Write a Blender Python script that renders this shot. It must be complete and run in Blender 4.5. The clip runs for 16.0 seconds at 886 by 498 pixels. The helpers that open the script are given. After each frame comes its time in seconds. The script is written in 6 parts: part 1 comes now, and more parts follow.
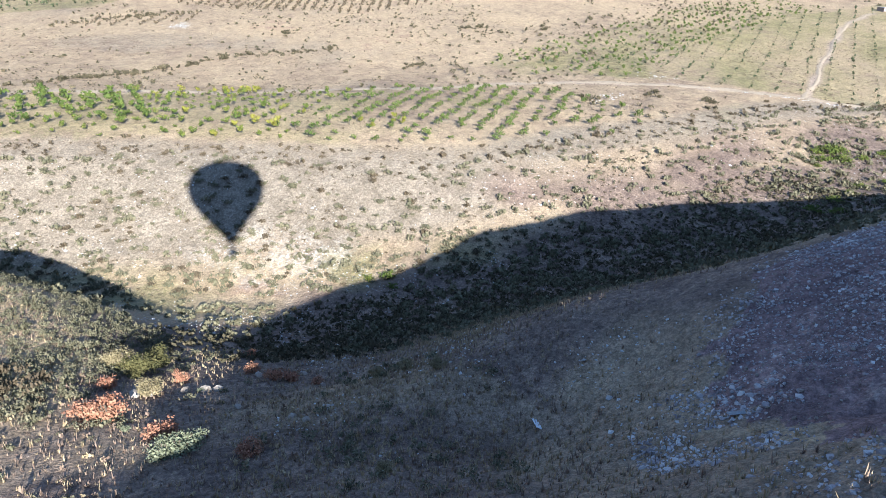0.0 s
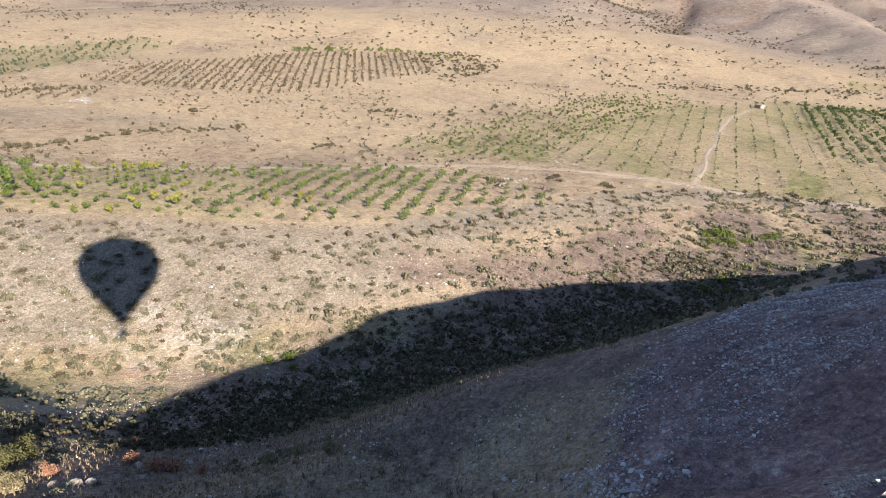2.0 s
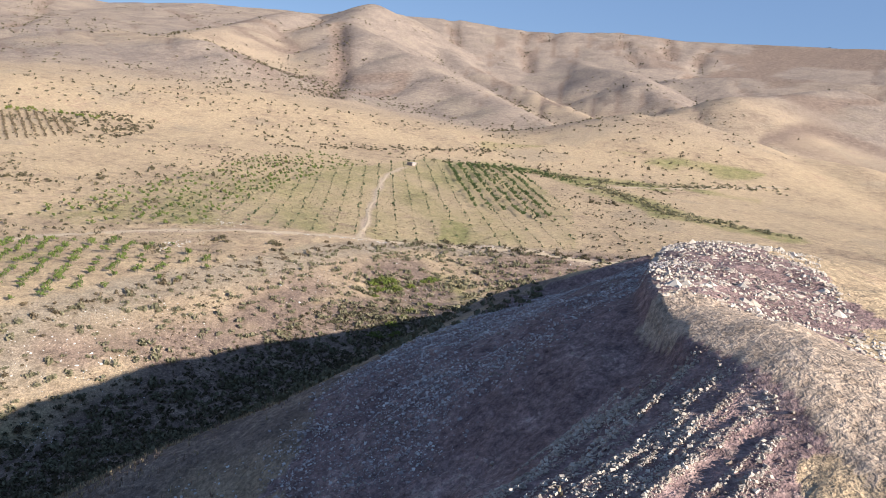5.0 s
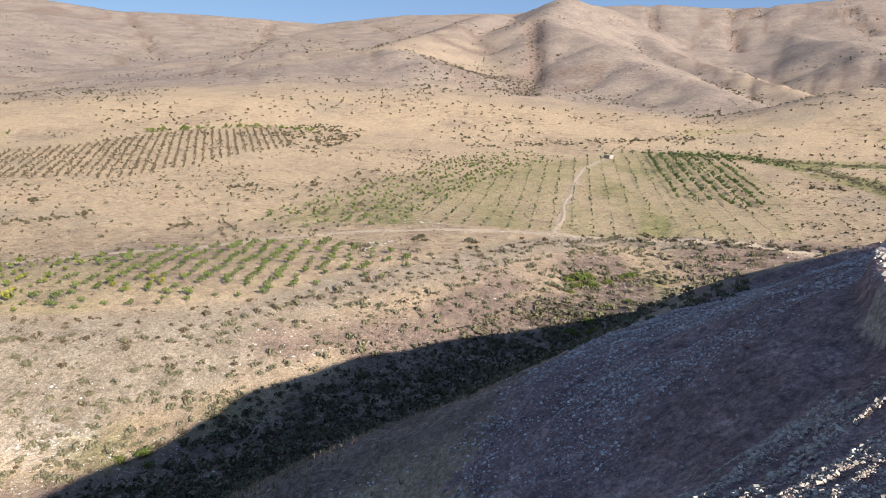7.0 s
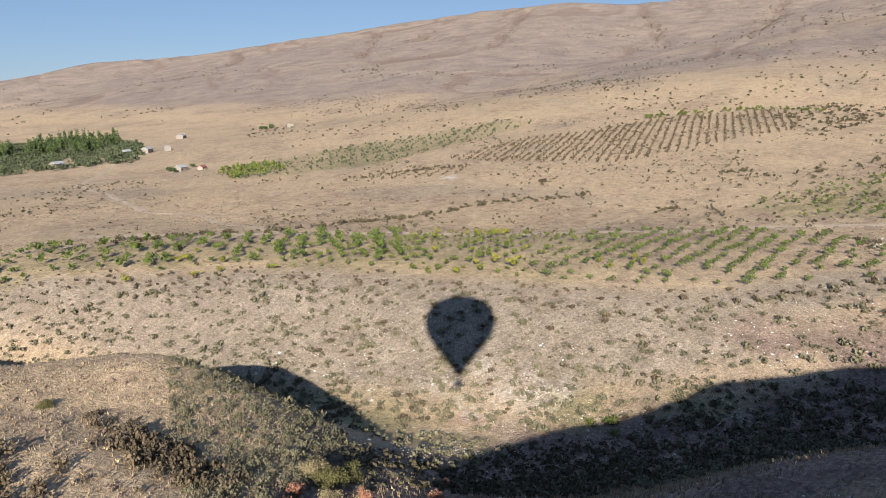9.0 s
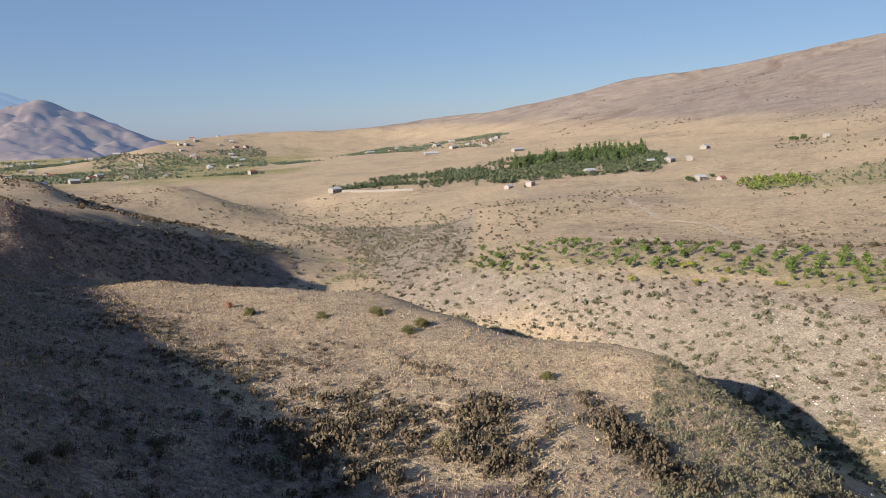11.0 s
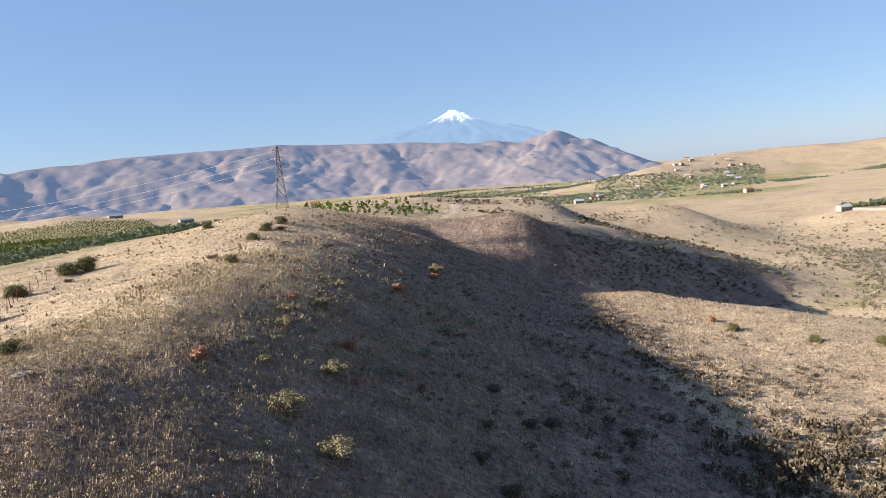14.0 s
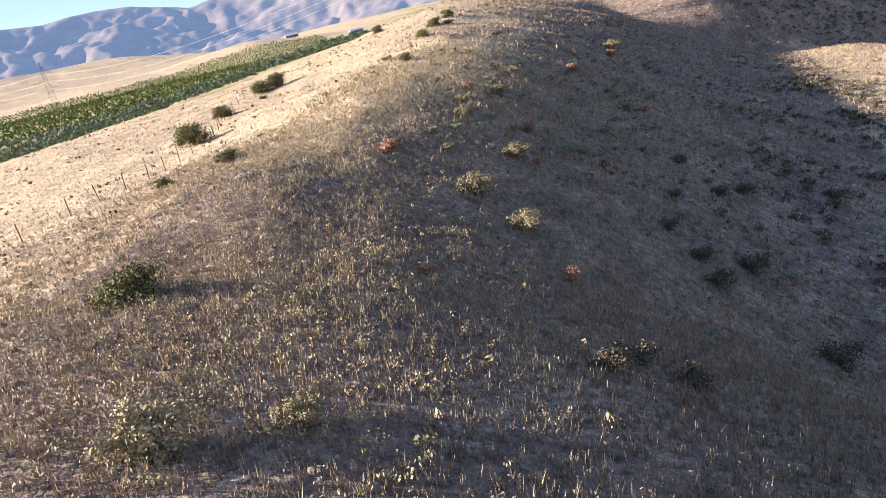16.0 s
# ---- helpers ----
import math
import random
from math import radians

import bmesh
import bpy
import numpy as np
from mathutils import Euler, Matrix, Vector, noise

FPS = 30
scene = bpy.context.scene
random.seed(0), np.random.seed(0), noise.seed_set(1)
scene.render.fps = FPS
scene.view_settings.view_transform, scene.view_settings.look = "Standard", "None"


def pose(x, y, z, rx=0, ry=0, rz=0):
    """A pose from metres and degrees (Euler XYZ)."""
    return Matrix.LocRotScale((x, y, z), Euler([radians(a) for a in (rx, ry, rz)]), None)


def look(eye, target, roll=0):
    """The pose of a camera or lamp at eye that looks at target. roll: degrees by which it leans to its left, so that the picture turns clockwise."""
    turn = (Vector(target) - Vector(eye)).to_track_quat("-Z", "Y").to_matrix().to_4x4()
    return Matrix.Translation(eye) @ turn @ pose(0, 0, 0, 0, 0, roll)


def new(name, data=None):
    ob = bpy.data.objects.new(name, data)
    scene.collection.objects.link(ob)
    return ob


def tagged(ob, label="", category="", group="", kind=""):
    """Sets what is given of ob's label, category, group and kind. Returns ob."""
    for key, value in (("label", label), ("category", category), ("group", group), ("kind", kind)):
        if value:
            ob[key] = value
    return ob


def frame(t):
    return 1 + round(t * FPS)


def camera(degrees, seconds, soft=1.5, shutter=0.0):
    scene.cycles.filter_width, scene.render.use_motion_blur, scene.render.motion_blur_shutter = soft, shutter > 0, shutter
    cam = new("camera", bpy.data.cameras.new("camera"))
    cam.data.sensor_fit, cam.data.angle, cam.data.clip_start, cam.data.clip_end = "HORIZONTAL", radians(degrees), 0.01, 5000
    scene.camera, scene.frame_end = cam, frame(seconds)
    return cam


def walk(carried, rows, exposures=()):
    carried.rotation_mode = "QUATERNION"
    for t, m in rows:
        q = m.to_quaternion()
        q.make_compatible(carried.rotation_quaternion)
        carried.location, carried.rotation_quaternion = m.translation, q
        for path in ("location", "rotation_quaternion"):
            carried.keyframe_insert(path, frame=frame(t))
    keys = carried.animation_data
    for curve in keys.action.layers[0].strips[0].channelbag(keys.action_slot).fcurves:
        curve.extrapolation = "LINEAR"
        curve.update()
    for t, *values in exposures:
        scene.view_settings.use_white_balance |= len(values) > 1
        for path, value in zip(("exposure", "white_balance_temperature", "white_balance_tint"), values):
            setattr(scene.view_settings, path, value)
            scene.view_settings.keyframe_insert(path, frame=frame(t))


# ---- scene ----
# The camera rides under a balloon: seconds, yaw, pitch, roll.
LENS = 62.5
TURNS = [
    (0, -78.56, -22.20, 3.14), (0.5, -79.36, -18.49, 2.57), (1, -80.91, -17.66, 3.05), (1.5, -82.86, -17.28, 4.36),
    (2, -85.29, -15.39, 5.39), (2.5, -89.08, -13.65, 5.72), (3, -93.89, -13.52, 6.50), (3.5, -99.29, -12.17, 7.41),
    (4, -104.39, -10.17, 7.23), (4.2, -106.31, -9.37, 7.04), (5.25, -110.30, -8.30, 5.40), (6.3, -103.78, -8.24, 3.39),
    (6.5, -101.57, -8.48, 2.79), (7, -94.39, -9.52, 1.90), (7.5, -84.13, -10.96, 1.10), (8, -75.88, -11.71, 0.70),
    (8.5, -67.41, -11.88, 0.20), (9, -56.65, -11.06, -0.56), (9.5, -46.21, -10.92, -0.95), (10, -35.00, -11.03, -1.28),
    (10.2, -30.74, -10.85, -1.34), (11.25, -13.60, -8.90, -1.60), (12.3, 0.00, -6.70, -1.88), (12.5, 2.62, -6.37, -2.08),
    (13, 8.67, -5.72, -2.48), (13.5, 14.22, -5.49, -2.98), (14, 20.11, -5.96, -4.30), (14.5, 26.31, -7.51, -5.85),
    (15, 31.75, -9.58, -7.22), (15.3, 34.01, -12.42, -8.88), (15.5, 35.35, -14.61, -10.34), (16, 36.69, -19.72, -13.30),
]


def rider(t):
    """Where the camera is: a slow drift that slackens, sinking a little."""
    k = (t - 8.0) / 8.0
    slack = max(0.0, (t - 10.5) / 5.5) ** 2      # the wind drops towards the end
    return (2 * (2.2 * k + 0.022 * k * k) - 1.2 * slack, 2 * (-4.269 * k - 0.634 * k * k) + 2.6 * slack, 70 + 2 * (-1.487 * k - 0.238 * k * k))


cam = camera(LENS, 16.0, soft=0.7)
walk(cam, [(t, pose(*rider(t), 90 + pitch, 0, yaw) @ pose(0, 0, 0, 0, 0, roll)) for t, yaw, pitch, roll in TURNS],
     [(0, 1.6, 5700, 6), (0.3, 1.35, 6000, 8), (1.0, 1.22, 6450, 10), (2.0, 1.26, 6500, 10), (8.0, 1.18, 6500, 10), (8.7, 1.1, 6500, 10), (9.3, 0.86, 6500, 10), (10.2, 0.84, 6500, 10), (12.3, 1.25, 6500, 10),
      (14.5, 1.5, 6600, 10), (15.0, 1.55, 6650, 10), (15.5, 1.76, 6650, 11), (16.0, 2.05, 6600, 12)])

# ---- daylight ----
SUN_BEARING, SUN_HEIGHT = 239.3, 21.9
world = bpy.data.worlds.new("sky")
scene.world = world
world.use_nodes = True
sky = world.node_tree.nodes.new("ShaderNodeTexSky")
sky.sky_type, sky.sun_disc = "NISHITA", False
sky.sun_elevation, sky.sun_rotation = radians(SUN_HEIGHT), radians(SUN_BEARING)
sky.altitude, sky.air_density, sky.dust_density, sky.ozone_density = 1500, 1.0, 0.8, 2.4
veil = world.node_tree.nodes.new("ShaderNodeMix")      # thin even haze over the whole sky
veil.data_type = "RGBA"
veil.inputs[0].default_value, veil.inputs[7].default_value = 0.52, (2.2, 3.6, 6.6, 1)
world.node_tree.links.new(sky.outputs[0], veil.inputs[6])
world.node_tree.links.new(veil.outputs[2], world.node_tree.nodes["Background"].inputs[0])
world.node_tree.nodes["Background"].inputs[1].default_value = 0.05
sun = new("sun", bpy.data.lights.new("sun", "SUN"))
sun.data.energy, sun.data.angle, sun.data.color = 5.0, radians(0.53), (1.0, 0.92, 0.82)
sun.matrix_world = look((300 * math.sin(radians(SUN_BEARING)), 300 * math.cos(radians(SUN_BEARING)), 300 * math.tan(radians(SUN_HEIGHT))), (0, 0, 0))


# ---- the lie of the land: lines of known height, from which the one ground sheet is spanned ----
LIFT = 70.0     # heights below are told from the balloon's basket, which hangs 70 m over the ravine


def hashed(ix, iy, seed):
    """A repeatable random number, 0 to 1, for each whole-numbered cell."""
    n = (ix.astype(np.int64) * 374761393 + iy.astype(np.int64) * 668265263 + seed * 974634541) & 0xFFFFFFFF
    n = ((n ^ (n >> 13)) * 1274126177) & 0xFFFFFFFF
    return ((n ^ (n >> 16)) & 0xFFFFFF) / float(0xFFFFFF)


def noise2(x, y, seed=0):
    """Smooth value noise, -1 to 1."""
    ix, iy = np.floor(x), np.floor(y)
    fx, fy = x - ix, y - iy
    fx, fy = fx * fx * fx * (fx * (fx * 6 - 15) + 10), fy * fy * fy * (fy * (fy * 6 - 15) + 10)
    a, b = hashed(ix, iy, seed), hashed(ix + 1, iy, seed)
    c, d = hashed(ix, iy + 1, seed), hashed(ix + 1, iy + 1, seed)
    return 2 * (a + (b - a) * fx + (c - a) * fy + (a - b - c + d) * fx * fy) - 1


def fbm(x, y, size, octaves=4, seed=0, gain=0.5):
    total, amp, norm = 0.0, 1.0, 0.0
    for k in range(octaves):
        total = total + amp * noise2(x / size + 17.3 * k, y / size - 9.1 * k, seed + k)
        norm += amp
        amp *= gain
        size *= 0.5
    return total / norm


def smooth(lo, hi, v):
    t = np.clip((v - lo) / (hi - lo), 0, 1)
    return t * t * (3 - 2 * t)


def polar(b, el, r):
    """A place by its bearing (clockwise from +y), elevation and distance."""
    return (r * math.sin(radians(b)), r * math.cos(radians(b)), r * math.tan(radians(el)))


CREST = [(-205, 480, -20), (-182, 390, -15.5), (-150, 345, -20.5), (-120, 300, -22.8), (-126, 252, -17.5), (-128, 210, -10.8), (-98, 160, -11), (-82, 125, -12.2), (-66, 88, -13.2), (-51, 56, -13.6), (-41, 28, -14.2),
         (-25, 10, -14.2), (-8, -2, -12.8), (12, -14, -13.2), (44, -33, -9.2), (49, -35, -8.9), (74, -56, -9.0), (86, -80, -10), (110, -115, -16), (170, -180, -22)]
SHOULDER = [(-62, 16, -16.4), (-87, 60, -17), (-108, 95, -16), (-125, 130, -15.5), (-138, 180, -12.5)]
BROW = [(-47, 20, -15.1), (-60, 52, -14.8), (-76, 92, -14.3), (-30, -2, -13.3)]
SUNNY_EDGE = [(-160, 50, -19.5), (-168, 72, -19.3), (-164, 106, -19), (-142, 134, -17.5), (-146, 183, -14), (-160, 225, -15)]
HILLSIDE = [(0, 18, -22.0), (-15, 26, -20.8), (-29, 36, -17.9), (-18, 37, -22.7), (-24, 48, -22.3), (-39, 72, -18.9), (-47, 110, -21.4), (-54, 150, -24.8), (-80, 205, -22.5), (-88, 233, -24.5), (-100, 230, -19.5)]
SUN_SLOPE = [(-20, 85, -29.5), (-5, 60, -34.5), (0, 40, -33), (-10, 120, -38), (-25, 160, -37.4), (10, 30, -30)]
BENCH = [(41, 89, -41), (60, 97, -43), (30, 130, -42), (0, 150, -41), (-15, 185, -41.5), (2, 100, -39.4), (15, 72, -40.2)]
BENCH_EDGE = [(-17, 225, -44.5), (-4, 216, -44.5), (22, 199, -45), (45, 178, -45), (58, 135, -44.5), (73, 106, -42.0), (82, 89, -49.3), (91, 73, -58.5)]
FLANK = [(60, 20, -38.5), (72, 7, -34.4), (83, -5, -33.2), (103, -22, -34.6), (130, -42, -37.3), (160, -80, -35.5), (185, -125, -34), (190, -180, -30)]
DUMP_SIDE = [(87, -50, -16), (100, -45, -22), (115, -42, -29)]
SPOIL_BROW = [(30, -22, -12.2), (29.5, -17.5, -14.0), (31.5, -14, -15.8), (27.5, -12.5, -15.9), (24, -14, -14.4), (26, -20, -12.3), (22, -20, -11.6), (26, -27, -9.6), (24, -32, -9.7), (34.5, -18, -15.2), (34.5, -23.5, -12.4),
              (30, -30, -9.4), (36, -32.5, -9.0), (36.5, -28, -9.5), (41, -40, -9.0)]
SPOIL_BACK = [(22, -42, -12.0), (38, -56, -10.5), (58, -76, -11.5)]
DUMP_FOOT = [(40, -4, -26), (53, 11, -36.5), (72, 30, -47), (95, 50, -60)]
FLOOR = [(200, -220, -46), (235, -150, -48), (240, -95, -51), (205, -55, -54), (175, -28, -59), (152, 8, -64), (142, 45, -67), (125, 80, -69), (113, 115, -69.5), (98, 150, -69.5),
         (88, 182, -69.5), (62, 222, -69), (50, 262, -69), (57, 320, -69.5), (70, 400, -70.5), (64, 560, -72), (60, 800, -75), (40, 1100, -78)]
RIM = [(150, 430, -57), (112, 330, -56), (88, 262, -54), (106, 204, -52), (144, 164, -51), (164, 120, -51), (172, 90, -51), (178, 60, -51), (188, 33, -50), (216, 12, -47.5),
       (228, -16, -45), (262, -47, -43), (294, -88, -43), (265, -150, -42), (230, -215, -40)]
SPUR_TWO = [(-150, 350, -20.5), (-157, 405, -16), (-146, 420, -19), (-117, 377, -22.3), (-110, 440, -24.5), (-76, 402, -28), (-95, 506, -31)]
GULLY_TWO = [(-46, 232, -42), (-24, 258, -53), (-8, 286, -61), (14, 312, -67), (36, 330, -69)]
SPUR_EDGE = [(-58, 250, -22.2), (-50.7, 275, -28.3), (-36.7, 303, -34.7), (-19.3, 329, -41.9), (-1.5, 355, -50.1), (19, 380, -57.7), (40, 397, -65.5)]
SPUR_TOP = [(-92, 300, -26), (-75, 345, -29), (-60, 400, -36), (-20, 405, -48), (5, 425, -58)]
FAR_KNOLLS = [(-200, 500, -20), (-145, 510, -28), (-85, 560, -47), (-45, 640, -42), (-18, 640, -46), (0, 560, -62), (-66, 471, -54), (-12, 535, -64), (-30, 430, -57), (10, 440, -66)]
PLATEAU = [(298, 87, -44), (265, 30, -43), (268, -10, -41), (250, 140, -48), (212, 252, -50), (364, 75, -34), (406, 43, -32), (420, -50, -30), (514, -155, -18),
           (542, 134, -12), (424, 297, -31), (357, 463, -46), (257, 569, -52), (115, 724, -62), (150, 420, -55), (180, 950, -66)]
FOOTHILLS = [(450, -300, -20), (330, -230, -32), (760, -330, 4), (850, 0, 2), (800, 300, -4), (760, 600, -28), (500, 900, -50), (900, 900, -40), (300, 1300, -68)]
WEST = [(-260, 150, -29), (-330, 200, -32), (-420, 120, -33), (-450, 300, -35), (-600, 420, -37), (-330, 420, -34), (-750, 250, -40), (-500, 900, -60), (-900, 900, -66), (-150, 900, -66), (-200, 1300, -72)]
BEHIND = [(-100, -120, -42), (0, -200, -48), (-260, -60, -38), (140, -320, -34), (-500, -300, -50), (0, -800, -60), (700, -800, -20)]


def along(line, step):
    """The points of a line, and more between them."""
    for a, b in zip(line, line[1:]):
        n = max(1, int(math.dist(a[:2], b[:2]) / step))
        for k in range(n):
            yield tuple(p + (q - p) * k / n for p, q in zip(a, b))
    yield line[-1]


def spanned(groups, soft):
    """A smooth surface through points: the weights of a multiquadric and a plane."""
    pts = np.array([p for line, step in groups for p in (along(line, step) if step else line)], float)
    keep = []
    for i, p in enumerate(pts):
        if all(np.hypot(*(p[:2] - pts[j, :2])) > 4 for j in keep):
            keep.append(i)
    pts = pts[keep]
    n = len(pts)
    d = np.hypot(pts[:, None, 0] - pts[None, :, 0], pts[:, None, 1] - pts[None, :, 1])
    a = np.zeros((n + 3, n + 3))
    a[:n, :n] = -np.sqrt(d * d + soft * soft) - 0.6 * np.eye(n)
    a[:n, n], a[:n, n + 1], a[:n, n + 2] = 1, pts[:, 0] / 100, pts[:, 1] / 100
    a[n:, :n] = a[:n, n:].T
    return pts, np.linalg.solve(a, np.r_[pts[:, 2], 0, 0, 0]), soft


NEAR = spanned([(CREST, 15), (SHOULDER, 25), (SUNNY_EDGE, 25), (BROW, 0), (SUN_SLOPE, 0), (HILLSIDE, 20), (BENCH, 0), (BENCH_EDGE, 14), (FLANK, 15), (DUMP_SIDE, 0), (SPOIL_BROW, 0), (SPOIL_BACK, 0), (DUMP_FOOT, 14),
                (FLOOR, 14), (RIM, 14), (SPUR_TWO, 25), (GULLY_TWO, 20), (SPUR_EDGE, 14), (SPUR_TOP, 0), (FAR_KNOLLS, 0), (PLATEAU, 0), (FOOTHILLS, 0), (WEST, 0), (BEHIND, 0)], 9.0)

# The mountains: ridge lines by bearing, elevation and distance, and the slope of their sides.
RIDGES = [
    ([(102.9, 9.6, 2000), (101.1, 8.19, 1700), (103.2, 7.44, 1500), (106.1, 6.3, 1330), (109.1, 5.0, 1200), (111.7, 3.97, 1100), (114.0, 3.21, 1020), (117.3, 1.93, 930), (119.5, 1.0, 880)], 0.42),
    ([(97.1, 8.5, 1900), (92.9, 6.9, 1550), (89.0, 5.55, 1250), (91.0, 5.6, 1120), (93.0, 4.88, 1030), (95.3, 3.59, 960), (96.5, 2.65, 915), (99.6, 0.9, 850)], 0.36),
    ([(88.8, 5.4, 1300), (84.8, 5.5, 1450), (79.7, 4.6, 1500), (72.1, 3.4, 1500), (66.0, 2.9, 1500), (56.6, 2.6, 1450), (51.4, 1.6, 1400), (43.7, 0.1, 1300)], 0.2),
    ([(80.9, 5.1, 1420), (77.6, 3.99, 1250), (73.4, 2.26, 1080), (68.9, 0.46, 950)], 0.3),
    ([(103.0, 9.5, 2250), (104.8, 9.1, 2200), (108.1, 7.05, 1850), (111.8, 5.5, 1600), (114.6, 4.74, 1450), (117.7, 3.73, 1280), (120.4, 2.72, 1150)], 0.44),
    ([(115.3, 8.7, 2500), (118.0, 7.4, 2150), (120.3, 6.57, 1850), (122.5, 6.45, 1700), (124.1, 5.81, 1550), (126.6, 4.17, 1350)], 0.44),
    ([(121.9, 9.0, 2500), (123.4, 7.6, 2200), (124.4, 5.9, 1950)], 0.46),
    ([(109.9, 9.0, 2500), (111.6, 7.9, 2250), (113.0, 6.2, 1950)], 0.46),
    ([(124.6, 5.5, 1800), (126.4, 6.19, 1800), (130.1, 6.52, 1800), (143.0, 6.5, 1800)], 0.42),
    ([(112.3, -0.25, 800), (116.8, 1.22, 830), (120.4, 2.45, 860), (123.8, 3.48, 880), (125.5, 3.56, 890), (127.7, 3.05, 880), (130.6, 1.74, 860), (138.0, 1.2, 850)], 0.32),
    ([(126.5, 3.66, 1200), (128.0, 4.31, 1250), (130.2, 5.19, 1300), (137.0, 6.2, 1500)], 0.4),
    ([(97.0, 8.3, 2500), (105.7, 9.0, 2500), (109.9, 9.1, 2500), (115.3, 8.8, 2500), (121.9, 9.2, 2500), (126.3, 8.8, 2500), (131.0, 8.8, 2500), (150.0, 8.3, 2500)], 0.36),
    ([(20.0, 0.9, 2750), (26.0, 1.6, 2750), (32.4, 3.2, 2750), (38.0, 3.7, 2750), (46.0, 5.0, 2750), (54.0, 6.2, 2750), (60.0, 7.0, 2750), (66.0, 7.4, 2750),
      (70.5, 7.1, 2750), (77.0, 7.3, 2700), (84.7, 7.2, 2650), (91.2, 8.1, 2600), (97.1, 8.4, 2550)], 0.27),
    ([(33.0, 3.1, 2700), (35.0, 1.2, 2200), (36.0, 0.0, 1800)], 0.2),
    ([(47.0, 5.0, 2700), (46.5, 3.2, 2250), (45.0, 1.3, 1900)], 0.24),
    ([(57.0, 6.4, 2700), (57.5, 4.4, 2200), (58.0, 2.8, 1750)], 0.26),
    ([(66.0, 7.2, 2700), (67.0, 5.2, 2200), (69.0, 3.6, 1800)], 0.27),
    ([(77.0, 7.2, 2650), (76.0, 5.8, 2200), (76.0, 4.4, 1800)], 0.27),
    ([(-7.0, -1.7, 1900), (-4.4, -1.0, 2000), (-1.0, -0.35, 2250), (3.1, -0.05, 2450), (9.6, 0.0, 2600), (14.0, 0.35, 2700), (20.0, 1.0, 2750)], 0.26),
    ([(-64.0, -2.4, 1350), (-60.3, -1.75, 1350), (-57.7, -1.6, 1350), (-54.7, -1.85, 1380), (-51.8, -1.5, 1400), (-47.6, -1.25, 1400), (-43.9, -1.7, 1380), (-40.0, -2.4, 1350)], 0.16),
    ([(-75.0, 0.6, 2500), (-62.0, 0.2, 2500), (-57.0, 0.0, 2500), (-53.5, -0.9, 2500), (-50.0, -1.6, 2500)], 0.2),
]
RANGE = [
    ([(-80.0, 3.1, 3700), (-66.0, 3.6, 3700), (-60.0, 3.0, 3700), (-56.4, 3.2, 3700), (-54.5, 3.0, 3700), (-50.4, 2.1, 3700), (-45.0, 2.6, 3700), (-39.7, 2.8, 3700),
      (-32.4, 2.95, 3700), (-28.0, 2.7, 3700), (-23.0, 2.55, 3700), (-18.0, 2.2, 3650), (-14.0, 2.3, 3600), (-11.0, 2.5, 3550), (-9.2, 1.7, 3550), (-7.8, 0.9, 3550),
      (-6.2, 0.0, 3550), (-5.0, -0.7, 3550), (-3.0, -1.4, 3550)], 0.46),
]


def ridged(x, y, lines, blend, warp=9):
    """The height of the highest ridge's side at each place."""
    wx, wy = x + warp * fbm(x, y, 260, 3, 5), y + warp * fbm(x, y, 260, 3, 11)
    best = np.full(len(x), -1e4)
    for line, slope in lines:
        p = [polar(*q) for q in line]
        top = np.full(len(x), -1e4)
        for a, b in zip(p, p[1:]):
            ux, uy = b[0] - a[0], b[1] - a[1]
            t = np.clip(((wx - a[0]) * ux + (wy - a[1]) * uy) / (ux * ux + uy * uy), 0, 1)
            d = np.hypot(wx - a[0] - t * ux, wy - a[1] - t * uy)
            top = np.maximum(top, a[2] + t * (b[2] - a[2]) - slope * (np.sqrt(d * d + 700) - 26.5) * (1 - 0.00012 * d))
        h = np.maximum(blend - np.abs(best - top), 0)
        best = np.maximum(best, top) + h * h / (4 * blend)
    return best


def gullies(x, y, width, length, seed):
    """Ravines that run down towards the plain: near 0 in their beds, up to about 0.6 on the spurs between."""
    r, b = np.hypot(x, y), np.arctan2(x, y)
    u = b * 2300 + 0.3 * width * fbm(x, y, 1.2 * width, 3, seed + 7) + 0.22 * r * np.sin(b * 9)
    return np.abs(fbm(u / width, r / length, 1.0, 4, seed, 0.45))


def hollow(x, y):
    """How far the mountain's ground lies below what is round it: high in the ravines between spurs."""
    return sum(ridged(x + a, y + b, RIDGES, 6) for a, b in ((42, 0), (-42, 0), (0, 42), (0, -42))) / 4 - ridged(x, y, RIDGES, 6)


CLEFTS = [((109.0, 2480), (109.3, 2300), (109.6, 2050)), ((114.9, 2480), (114.6, 2250), (115.2, 1900)), ((121.5, 2480), (122.3, 2250), (123.4, 2000)), ((117.0, 2480), (116.2, 2300)), ((128.2, 2380), (127.4, 2100), (127.0, 1880)), ((125.0, 2450), (125.6, 2150)),
          ((100.6, 1650), (100.9, 1200), (100.2, 900)), ((63.0, 2600), (62.0, 2200), (60.5, 1850)), ((71.5, 2600), (72.5, 2200), (73.0, 1800)), ((52.0, 2650), (51.5, 2200), (50.5, 1900)), ((81.0, 2550), (80.5, 2150), (79.0, 1750)), ((57.5, 2600), (55.0, 2150)), ((42.0, 2700), (41.0, 2250))]


